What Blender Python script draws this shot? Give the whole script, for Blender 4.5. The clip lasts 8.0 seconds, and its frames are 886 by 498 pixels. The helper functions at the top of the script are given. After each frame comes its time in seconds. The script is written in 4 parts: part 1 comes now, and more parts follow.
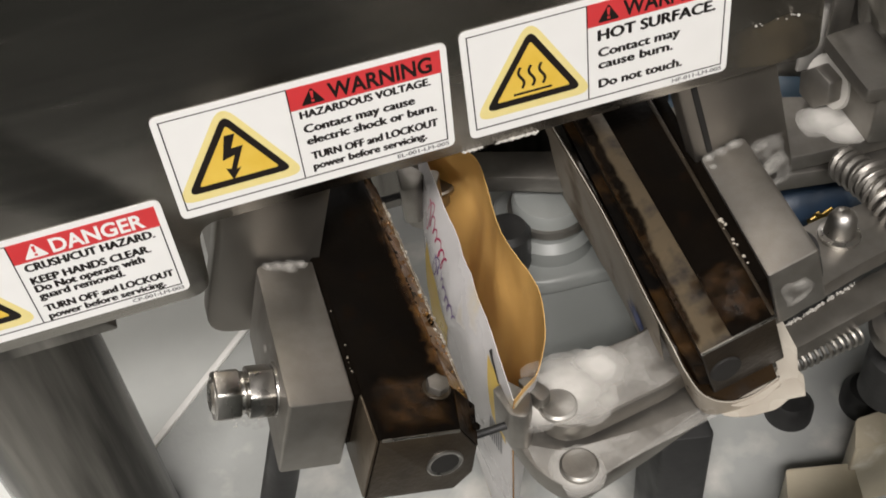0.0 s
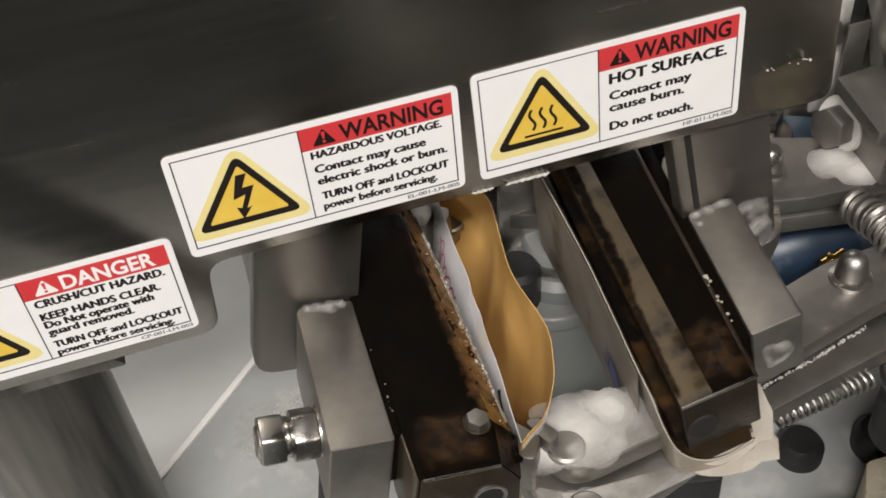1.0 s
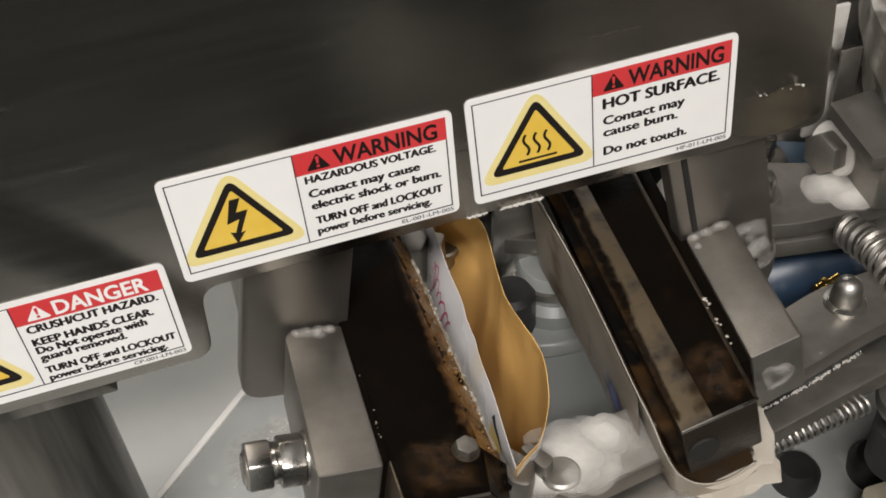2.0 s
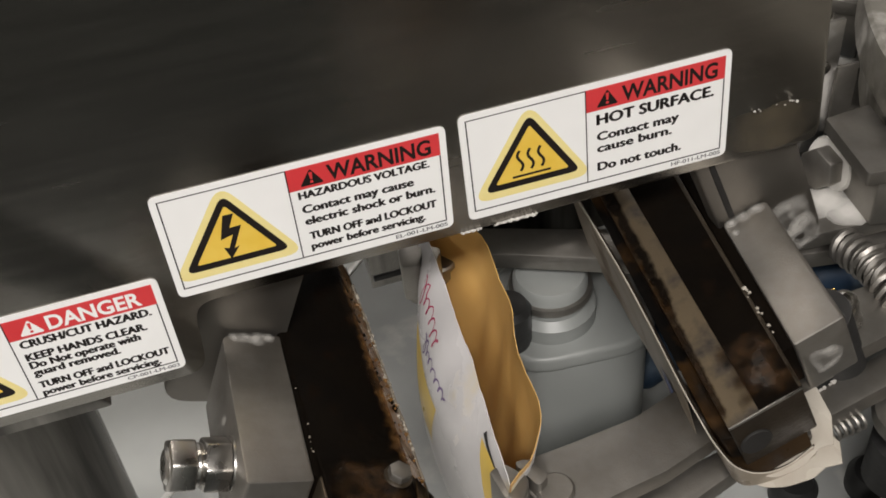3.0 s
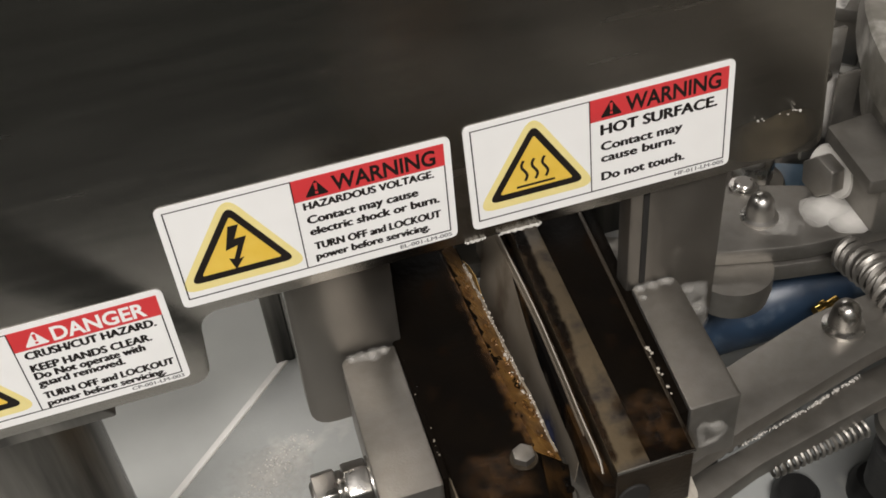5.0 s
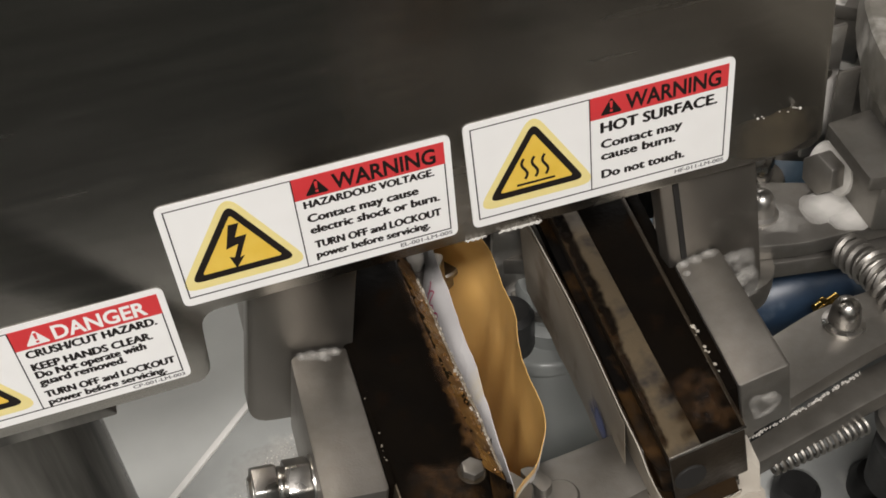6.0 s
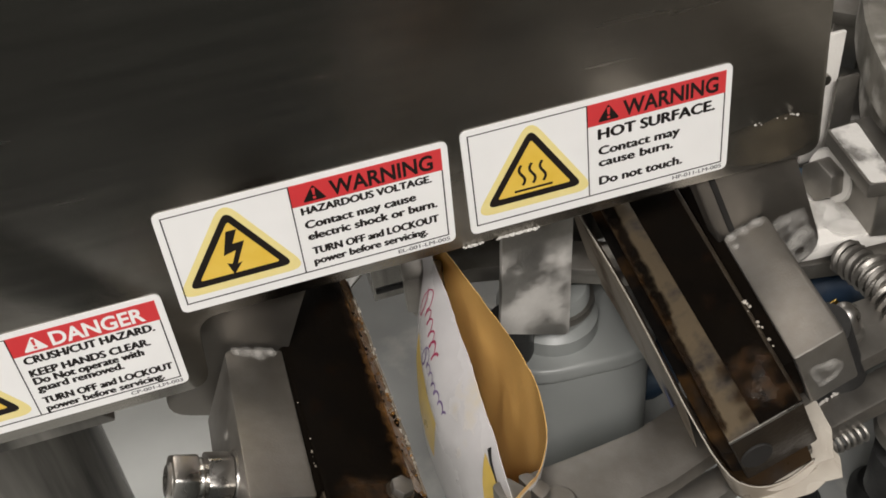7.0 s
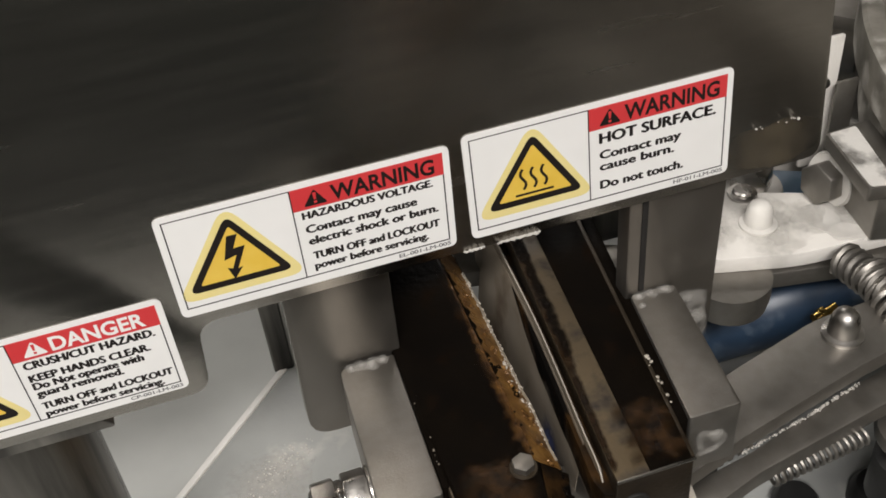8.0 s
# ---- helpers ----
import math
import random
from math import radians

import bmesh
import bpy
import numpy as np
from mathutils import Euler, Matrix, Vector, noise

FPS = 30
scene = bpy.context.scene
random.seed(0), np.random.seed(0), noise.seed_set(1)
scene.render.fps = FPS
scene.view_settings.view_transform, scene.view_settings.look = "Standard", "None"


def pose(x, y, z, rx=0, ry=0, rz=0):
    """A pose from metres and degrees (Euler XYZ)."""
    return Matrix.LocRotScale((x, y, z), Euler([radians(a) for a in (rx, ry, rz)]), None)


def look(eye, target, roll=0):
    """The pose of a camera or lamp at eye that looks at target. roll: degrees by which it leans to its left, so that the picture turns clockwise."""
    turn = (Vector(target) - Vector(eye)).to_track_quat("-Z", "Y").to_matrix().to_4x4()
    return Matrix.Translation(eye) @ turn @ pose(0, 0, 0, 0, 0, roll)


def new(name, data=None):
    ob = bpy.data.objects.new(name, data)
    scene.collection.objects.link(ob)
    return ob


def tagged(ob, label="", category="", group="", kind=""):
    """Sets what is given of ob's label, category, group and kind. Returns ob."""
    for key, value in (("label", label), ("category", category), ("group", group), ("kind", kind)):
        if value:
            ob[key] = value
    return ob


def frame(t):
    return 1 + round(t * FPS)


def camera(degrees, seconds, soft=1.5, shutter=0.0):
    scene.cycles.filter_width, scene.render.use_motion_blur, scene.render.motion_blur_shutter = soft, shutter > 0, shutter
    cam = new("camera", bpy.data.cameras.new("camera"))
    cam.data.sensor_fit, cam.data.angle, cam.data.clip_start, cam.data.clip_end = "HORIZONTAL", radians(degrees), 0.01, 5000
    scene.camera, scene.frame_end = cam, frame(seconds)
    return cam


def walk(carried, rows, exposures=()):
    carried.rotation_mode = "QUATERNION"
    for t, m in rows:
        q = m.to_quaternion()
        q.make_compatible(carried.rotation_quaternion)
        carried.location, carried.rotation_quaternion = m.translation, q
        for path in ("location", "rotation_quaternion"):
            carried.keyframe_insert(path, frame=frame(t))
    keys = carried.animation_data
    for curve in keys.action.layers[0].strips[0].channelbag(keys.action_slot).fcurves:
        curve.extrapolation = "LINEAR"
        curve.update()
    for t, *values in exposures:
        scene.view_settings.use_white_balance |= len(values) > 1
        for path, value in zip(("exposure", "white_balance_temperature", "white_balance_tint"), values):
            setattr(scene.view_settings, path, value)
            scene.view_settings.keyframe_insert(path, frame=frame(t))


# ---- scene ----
cam = camera(45.0, 8.0, soft=1.7, shutter=0.5)
PATH = [
    (0, (0.025, -0.331, 0.286), (0.353, 1.037, -1.135), -6.7),
    (0.5, (0.025, -0.329, 0.287), (0.347, 1.069, -1.106), -6.8),
    (1, (0.027, -0.327, 0.29), (0.35, 1.079, -1.095), -6.4),
    (1.5, (0.026, -0.327, 0.289), (0.367, 1.092, -1.078), -6.0),
    (3, (0.031, -0.327, 0.29), (0.377, 1.122, -1.044), -6.0),
    (3.5, (0.029, -0.325, 0.293), (0.378, 1.125, -1.04), -5.8),
    (4, (0.029, -0.326, 0.291), (0.377, 1.136, -1.028), -6.0),
    (4.5, (0.029, -0.325, 0.292), (0.381, 1.132, -1.032), -5.9),
    (6, (0.029, -0.325, 0.293), (0.379, 1.124, -1.04), -6.1),
    (6.5, (0.029, -0.325, 0.294), (0.382, 1.125, -1.039), -6.0),
    (7, (0.031, -0.326, 0.293), (0.379, 1.133, -1.031), -6.2),
    (7.5, (0.03, -0.326, 0.293), (0.381, 1.136, -1.026), -6.2),
    (8, (0.029, -0.324, 0.293), (0.387, 1.134, -1.027), -6.0),
]
walk(cam, [(t, look(eye, target, roll)) for t, eye, target, roll in PATH], [(0, 0.17), (1.5, 0.12), (2.9, 0.02), (8, 0.02)])

# ---- light ----
world = bpy.data.worlds.new("world")
scene.world = world
world.use_nodes = True
world.node_tree.nodes["Background"].inputs[0].default_value = (0.5, 0.5, 0.48, 1)
world.node_tree.nodes["Background"].inputs[1].default_value = 0.05


def area_lamp(x, y, z, sx, sy, watts, colour):
    data = bpy.data.lights.new("tube_light", "AREA")
    data.shape, data.size, data.size_y, data.energy, data.color = "RECTANGLE", sx, sy, watts, colour
    ob = new("tube_light", data)
    ob.matrix_world = pose(x, y, z)
    return ob


# Unseen lamps, added: a strong one in front lights the stickers, two fill.
LAMPS = [(-0.35, -1.35, 1.6, 1.2, 0.3, 71), (-1.5, 0.6, 1.6, 0.3, 1.2, 12), (1.1, 2.5, 1.6, 1.2, 0.3, 6)]
for lx, ly, lz, sx, sy, watts in LAMPS:
    area_lamp(lx, ly, lz - 0.03, sx, sy, watts, (1.0, 0.945, 0.903))


# ---- materials ----
def material(name, base, rough=0.5, metal=0.0, second=None, scale=60, amount=0.5, bump=0.0, bump_scale=400, third=None, third_scale=15, third_at=(0.55, 0.7), stretch=None, ior=None, spread=0.15, coat=0.0, shine=0.5):
    """Noise-mixed surface: base and second mix by fine noise, third lies in patches of its own."""
    m = bpy.data.materials.new(name)
    m.use_nodes = True
    nodes, links = m.node_tree.nodes, m.node_tree.links
    b = nodes["Principled BSDF"]
    b.inputs["Metallic"].default_value = metal
    b.inputs["Coat Weight"].default_value = coat
    b.inputs["Specular IOR Level"].default_value = shine
    if ior:
        b.inputs["IOR"].default_value = ior
    place = nodes.new("ShaderNodeTexCoord")
    at = place.outputs["Object"]
    if stretch:
        mapping = nodes.new("ShaderNodeMapping")
        mapping.inputs["Scale"].default_value = stretch
        links.new(at, mapping.inputs["Vector"])
        at = mapping.outputs["Vector"]

    def noise_at(size, detail=6, source=at):
        n = nodes.new("ShaderNodeTexNoise")
        n.inputs["Scale"].default_value, n.inputs["Detail"].default_value = size, detail
        links.new(source, n.inputs["Vector"])
        return n.outputs["Fac"]

    def mapped(value, a, z, lo=0.0, hi=1.0):
        r = nodes.new("ShaderNodeMapRange")
        r.inputs[1].default_value, r.inputs[2].default_value, r.inputs[3].default_value, r.inputs[4].default_value = a, z, lo, hi
        links.new(value, r.inputs[0])
        return r.outputs[0]

    def mix(fac, a, c):
        x = nodes.new("ShaderNodeMix")
        x.data_type = "RGBA"
        links.new(fac, x.inputs[0])
        for socket, value in ((x.inputs[6], a), (x.inputs[7], c)):
            if isinstance(value, tuple):
                socket.default_value = (*value, 1)
            else:
                links.new(value, socket)
        return x.outputs[2]

    fine = noise_at(scale)
    colour = mix(mapped(fine, 0.5 - amount / 2, 0.5 + amount / 2), base, second or tuple(c * 0.8 for c in base))
    roughness = mapped(noise_at(scale * 0.4), 0.3, 0.7, max(0.02, rough - spread), min(1, rough + spread))
    if third:
        patch = mapped(noise_at(third_scale, 8, place.outputs["Object"]), *third_at)
        colour = mix(patch, colour, third)
        high = nodes.new("ShaderNodeMix")
        links.new(patch, high.inputs[0])
        links.new(roughness, high.inputs[2])
        high.inputs[3].default_value = 0.85
        roughness = high.outputs[0]
        if metal:
            links.new(mapped(patch, 0.2, 0.6, metal, 0.0), b.inputs["Metallic"])
    links.new(colour, b.inputs["Base Color"])
    links.new(roughness, b.inputs["Roughness"])
    if bump:
        bp = nodes.new("ShaderNodeBump")
        bp.inputs["Strength"].default_value, bp.inputs["Distance"].default_value = bump, 0.0006
        links.new(noise_at(bump_scale), bp.inputs["Height"])
        links.new(bp.outputs[0], b.inputs["Normal"])
    return m


STEEL = material("brushed_steel", (0.36, 0.35, 0.33), 0.34, 1.0, (0.29, 0.28, 0.26), 90, 0.5, 0.15, 900)
GUARD = material("guard_sheet_steel", (0.3, 0.285, 0.26), 0.22, 1.0, (0.255, 0.242, 0.219), 30, 0.6, 0.06, 700, stretch=(1, 1, 14), third=(0.3, 0.25, 0.19), third_scale=9, third_at=(0.72, 0.9), spread=0.06)
MILLED = material("milled_steel", (0.33, 0.315, 0.29), 0.5, 1.0, (0.285, 0.27, 0.248), 160, 0.5, 0.14, 900, third=(0.36, 0.345, 0.32), third_scale=48, third_at=(0.7, 0.8), spread=0.05)
DUSTY = material("powder_dusted_steel", (0.4, 0.385, 0.36), 0.45, 1.0, (0.33, 0.32, 0.3), 80, 0.5, 0.3, 500, third=(0.52, 0.505, 0.475), third_scale=24, third_at=(0.42, 0.66))
CHROME = material("bright_bolt_steel", (0.46, 0.445, 0.42), 0.32, 1.0, (0.4, 0.385, 0.365), 150, 0.5, 0.1, 900)
BURNT = material("burnt_jaw_steel", (0.003, 0.0024, 0.002), 0.45, 0.0, (0.005, 0.0036, 0.0024), 45, 0.5, 0.5, 300, third=(0.009, 0.0048, 0.0026), third_scale=55, third_at=(0.58, 0.8), spread=0.22, shine=0.02)
AMBER = material("heat_stained_steel", (0.3, 0.16, 0.045), 0.3, 0.2, (0.1, 0.045, 0.014), 110, 0.4, 0.7, 260, third=(0.02, 0.01, 0.004), third_scale=70, third_at=(0.56, 0.72), spread=0.2)
ENDSTEEL = material("tinted_end_steel", (0.16, 0.13, 0.095), 0.4, 0.8, (0.1, 0.08, 0.056), 50, 0.6, 0.3, 500, third=(0.05, 0.035, 0.02), third_scale=35, third_at=(0.6, 0.8))
BRONZE = material("heat_tinted_steel", (0.092, 0.067, 0.036), 0.45, 0.1, (0.048, 0.034, 0.018), 14, 0.5, 0.35, 500, third=(0.008, 0.006, 0.005), third_scale=60, third_at=(0.5, 0.7), spread=0.25)
PLATE = material("carrier_sheet_steel", (0.22, 0.205, 0.185), 0.45, 1.0, (0.22, 0.205, 0.185), 40, 0.6, 0.1, 600, third=(0.3, 0.285, 0.255), third_scale=26, third_at=(0.66, 0.85))
JAWFACE = material("jaw_end_steel", (0.05, 0.038, 0.024), 0.42, 0.4, (0.024, 0.018, 0.012), 60, 0.6, 0.4, 500, third=(0.018, 0.012, 0.008), third_scale=35, third_at=(0.56, 0.76))
FILMBROWN = material("stained_film", (0.032, 0.02, 0.01), 0.4, 0.0, (0.018, 0.011, 0.006), 40, 0.6, 0.3, 300, third=(0.012, 0.008, 0.005), third_scale=40, third_at=(0.55, 0.75), shine=0.2)
SCORCH = material("scorched_steel", (0.035, 0.018, 0.0065), 0.4, 0.0, (0.006, 0.0042, 0.0028), 60, 0.25, 0.5, 350, third=(0.003, 0.0024, 0.002), third_scale=45, third_at=(0.44, 0.56), shine=0.06)
DARKEND = material("darkened_end_steel", (0.024, 0.0175, 0.011), 0.45, 0.1, (0.012, 0.009, 0.006), 60, 0.6, 0.4, 500, shine=0.3)
TURRET = material("dusty_turret_steel", (0.3, 0.285, 0.25), 0.5, 0.35, (0.13, 0.123, 0.105), 45, 0.4, 0.5, 200, third=(0.5, 0.485, 0.45), third_scale=38, third_at=(0.5, 0.66))
PAD = material("dull_pressure_pad", (0.2, 0.175, 0.14), 0.45, 0.0, (0.13, 0.11, 0.085), 40, 0.6, 0.2, 300)
PTFE = material("ptfe_sheet", (0.46, 0.43, 0.375), 0.35, 0.0, (0.34, 0.3, 0.25), 38, 0.6, 0.3, 300, third=(0.3, 0.21, 0.12), third_scale=30, third_at=(0.62, 0.8))
LINING = material("stained_lining_sheet", (0.27, 0.235, 0.19), 0.4, 0.0, (0.19, 0.16, 0.12), 30, 0.6, 0.2, 300, third=(0.09, 0.06, 0.035), third_scale=25, third_at=(0.58, 0.75))
POWDER = material("white_powder", (0.6, 0.585, 0.55), 0.95, 0.0, (0.48, 0.465, 0.435), 90, 0.6, 0.35, 700)
DECK = material("powdered_deck", (0.36, 0.37, 0.36), 0.5, 0.0, (0.29, 0.3, 0.29), 25, 0.6, 0.2, 350, third=(0.5, 0.49, 0.46), third_scale=24, third_at=(0.56, 0.72))
WHITED = material("powder_coated_steel", (0.5, 0.485, 0.455), 0.7, 0.2, (0.4, 0.39, 0.365), 60, 0.5, 0.3, 500, third=(0.7, 0.68, 0.64), third_scale=22, third_at=(0.3, 0.5))
PANEL = material("grey_enamel_panel", (0.73, 0.75, 0.725), 0.38, 0.0, (0.58, 0.595, 0.575), 12, 0.6)
LIP = material("bright_lip", (0.9, 0.89, 0.86), 0.3, 0.0, (0.8, 0.79, 0.75), 40)
POST = material("dark_steel_post", (0.27, 0.257, 0.235), 0.3, 1.0, (0.055, 0.053, 0.049), 9, 0.3, 0.08, 500, stretch=(5, 5, 0.35))
BLACK = material("black_rubber", (0.012, 0.012, 0.012), 0.5, 0.0, (0.02, 0.02, 0.02), 80, 0.5, 0.3, 300)
DARK = material("painted_dark_hole", (0.01, 0.009, 0.008), 0.7)
BLUE = material("blue_hose", (0.018, 0.046, 0.09), 0.42, 0.0, (0.008, 0.02, 0.042), 30, 0.5, 1.0, 50, third=(0.16, 0.2, 0.24), third_scale=26, third_at=(0.6, 0.85))
BLUESHEET = material("pale_blue_film", (0.2, 0.31, 0.42), 0.35, 0.0, (0.12, 0.21, 0.32), 30, 0.6, 0.5, 60, third=(0.42, 0.47, 0.5), third_scale=22, third_at=(0.62, 0.8))
WHITE = material("white_sticker", (0.83, 0.83, 0.82), 0.4, 0.0, (0.8, 0.8, 0.79), 60)
RED = material("red_print", (0.62, 0.045, 0.05), 0.42, 0.0, (0.57, 0.04, 0.045), 90)
INK = material("black_print", (0.014, 0.011, 0.01), 0.5, shine=0.25)
GREYINK = material("grey_print", (0.2, 0.2, 0.21), 0.5)
YELLOW = material("yellow_print", (0.78, 0.55, 0.1), 0.42, 0.0, (0.72, 0.47, 0.055), 90)
GLOW = material("pale_yellow_print", (0.78, 0.66, 0.26), 0.42, 0.0, (0.8, 0.7, 0.33), 200)
FILMIN = material("golden_film_inside", (0.86, 0.54, 0.19), 0.45, 0.0, (0.72, 0.43, 0.13), 22, 0.6, 0.5, 110)
FILMOUT = material("printed_white_film", (0.62, 0.605, 0.6), 0.35, 0.0, (0.54, 0.525, 0.53), 25, 0.6, 0.4, 90, third=(0.62, 0.5, 0.24), third_scale=14, third_at=(0.56, 0.68))


def fading(mat, most=0.62, ragged=0.55, grain_size=260):
    """Powder that thins out towards the border of its own patch, unevenly."""
    nodes, links = mat.node_tree.nodes, mat.node_tree.links
    place = nodes.new("ShaderNodeTexCoord")
    away = nodes.new("ShaderNodeVectorMath")
    away.operation = "DISTANCE"
    away.inputs[1].default_value = (0.5, 0.5, 0.5)
    flat_place = nodes.new("ShaderNodeVectorMath")
    flat_place.operation = "MULTIPLY_ADD"
    flat_place.inputs[1].default_value, flat_place.inputs[2].default_value = (1, 1, 0), (0, 0, 0.5)
    links.new(place.outputs["Generated"], flat_place.inputs[0])
    links.new(flat_place.outputs[0], away.inputs[0])
    grain = nodes.new("ShaderNodeTexNoise")
    grain.inputs["Scale"].default_value, grain.inputs["Detail"].default_value = grain_size, 8
    links.new(place.outputs["Object"], grain.inputs["Vector"])
    edge = nodes.new("ShaderNodeMath")
    edge.operation = "MULTIPLY_ADD"
    edge.inputs[1].default_value = ragged
    links.new(grain.outputs["Fac"], edge.inputs[0])
    links.new(away.outputs["Value"], edge.inputs[2])
    cover = nodes.new("ShaderNodeMapRange")
    cover.inputs[1].default_value, cover.inputs[2].default_value, cover.inputs[3].default_value, cover.inputs[4].default_value = 0.24, 0.74, most, 0.0
    links.new(edge.outputs[0], cover.inputs[0])
    links.new(cover.outputs[0], nodes["Principled BSDF"].inputs["Alpha"])
    return mat


MAGENTA = material("crimson_print", (0.42, 0.03, 0.1), 0.45)
NAVY = material("violet_print", (0.14, 0.08, 0.22), 0.45)
DRIFT = fading(material("drifted_powder", (0.56, 0.545, 0.51), 0.95, 0.0, (0.46, 0.445, 0.415), 90, 0.6, 0.3, 700), 0.62, 0.5, 210)
STAIN = fading(material("dried_stain", (0.2, 0.165, 0.11), 0.4, 0.3, (0.16, 0.13, 0.085), 40, 0.6, 0.05, 300), 0.5)
DRIFTLINE = material("pale_dust", (0.42, 0.4, 0.37), 0.9, 0.0, (0.33, 0.315, 0.29), 90, 0.6)
THICK = fading(material("thick_powder", (0.66, 0.645, 0.61), 0.95, 0.0, (0.54, 0.525, 0.495), 70, 0.6, 0.25, 400), 0.9, 0.22, 70)
DUSTFILM = material("powder_film", (0.62, 0.605, 0.57), 0.9, 0.0, (0.5, 0.485, 0.455), 60, 0.6, 0.2, 500)


def patchy(mat, size, lo, hi, thin, thick):
    """Powder that covers unevenly, thin in some places and thick in others."""
    nodes, links = mat.node_tree.nodes, mat.node_tree.links
    place = nodes.new("ShaderNodeTexCoord")
    grain = nodes.new("ShaderNodeTexNoise")
    grain.inputs["Scale"].default_value, grain.inputs["Detail"].default_value = size, 7
    links.new(place.outputs["Object"], grain.inputs["Vector"])
    cover = nodes.new("ShaderNodeMapRange")
    cover.inputs[1].default_value, cover.inputs[2].default_value, cover.inputs[3].default_value, cover.inputs[4].default_value = lo, hi, thin, thick
    links.new(grain.outputs["Fac"], cover.inputs[0])
    links.new(cover.outputs[0], nodes["Principled BSDF"].inputs["Alpha"])


CAKED = material("caked_powder", (0.68, 0.665, 0.63), 0.95, 0.0, (0.56, 0.545, 0.515), 60, 0.6, 0.4, 400)
patchy(CAKED, 45, 0.36, 0.52, 0.1, 0.95)
patchy(DUSTFILM, 55, 0.36, 0.7, 0.06, 0.6)


def bleeding(mat, size=160, sway=1.5):
    """A stain whose cover follows its own thinning border, broken up by grain."""
    nodes, links = mat.node_tree.nodes, mat.node_tree.links
    place = nodes.new("ShaderNodeTexCoord")
    border = nodes.new("ShaderNodeAttribute")
    border.attribute_name = "cover"
    grain = nodes.new("ShaderNodeTexNoise")
    grain.inputs["Scale"].default_value, grain.inputs["Detail"].default_value = size, 8
    links.new(place.outputs["Object"], grain.inputs["Vector"])
    total = nodes.new("ShaderNodeMath")
    total.operation = "MULTIPLY_ADD"
    total.inputs[1].default_value = sway
    links.new(grain.outputs["Fac"], total.inputs[0])
    links.new(border.outputs["Fac"], total.inputs[2])
    cover = nodes.new("ShaderNodeMapRange")
    cover.inputs[1].default_value, cover.inputs[2].default_value, cover.inputs[3].default_value, cover.inputs[4].default_value = 0.95, 1.75, 0.0, 1.0
    links.new(total.outputs[0], cover.inputs[0])
    links.new(cover.outputs[0], nodes["Principled BSDF"].inputs["Alpha"])
    return mat


AMBERSTAIN = bleeding(material("amber_stain", (0.11, 0.052, 0.014), 0.34, 0.0, (0.022, 0.01, 0.004), 130, 0.3, 0.6, 260, spread=0.2, shine=0.2))
BROWNSTAIN = bleeding(material("brown_scorch", (0.022, 0.011, 0.004), 0.4, 0.0, (0.007, 0.0045, 0.003), 110, 0.3, 0.5, 350, shine=0.1))
BLACKSTAIN = bleeding(material("black_scorch", (0.004, 0.0032, 0.0025), 0.45, 0.0, (0.009, 0.006, 0.004), 60, 0.4, 0.5, 350, shine=0.03))
BLUESTAIN = bleeding(material("blue_print", (0.06, 0.09, 0.28), 0.4, 0.0, (0.12, 0.15, 0.32), 90, 0.5), 90, 1.6)
FRONTSTAIN = bleeding(material("front_scorch", (0.032, 0.016, 0.0058), 0.36, 0.0, (0.006, 0.0038, 0.0024), 150, 0.25, 0.6, 260, spread=0.2, shine=0.15), 110, 1.7)
BRASS = material("brass_fitting", (0.75, 0.5, 0.16), 0.22, 1.0)
# Paints of the unseen room, toned for what the steel reflects.
WALL = material("room_wall_paint", (0.3, 0.27, 0.225), 0.8, 0.0, (0.27, 0.245, 0.2), 2)
SOUTH = material("dark_wall_paint", (0.16, 0.172, 0.165), 0.7, 0.0, (0.138, 0.148, 0.142), 2)
NORTH = material("grey_wall_paint", (0.2, 0.195, 0.18), 0.8, 0.0, (0.17, 0.166, 0.155), 2)
FLOORM = material("room_floor_paint", (0.031, 0.034, 0.033), 0.6, 0.0, (0.026, 0.028, 0.027), 3)
CEIL = material("ceiling_paint", (0.3, 0.295, 0.28), 0.9)
BIN = material("smooth_grey_plastic", (0.25, 0.262, 0.254), 0.36, 0.0, (0.215, 0.226, 0.219), 10, 0.6, 0.1, 60)
YELLOWFILM = material("yellow_film_print", (0.72, 0.5, 0.08), 0.38, 0.0, (0.66, 0.46, 0.08), 60)
PALEBLOCK = material("stained_plastic_block", (0.5, 0.45, 0.34), 0.5, 0.0, (0.4, 0.35, 0.26), 40, 0.6, 0.3, 200, third=(0.7, 0.68, 0.62), third_scale=30, third_at=(0.6, 0.7))
# Glow for the panels of the added, unseen ceiling lights.
TUBE = bpy.data.materials.new("lamp_diffuser")
TUBE.use_nodes = True
TUBE.node_tree.nodes["Principled BSDF"].inputs["Emission Color"].default_value = (1.0, 0.945, 0.903, 1)
TUBE.node_tree.nodes["Principled BSDF"].inputs["Emission Strength"].default_value = 6.0


# ---- mesh tools: all shapes are given in millimetres ----
ROOT = {}


def thing(name, at, label, category, group="", kind="", place=None, grow=1.0):
    """An Empty under which the parts of a thing hang. at: the datum of its drawing, in millimetres; place: where that
    datum stands in the world, if elsewhere; grow: the scale of the drawing."""
    ob = new(name)
    ob.empty_display_size = 0.02
    ob.location = Vector(place or at) / 1000
    ROOT[ob.name] = (Vector(at), grow)
    return tagged(ob, label, category, group, kind)


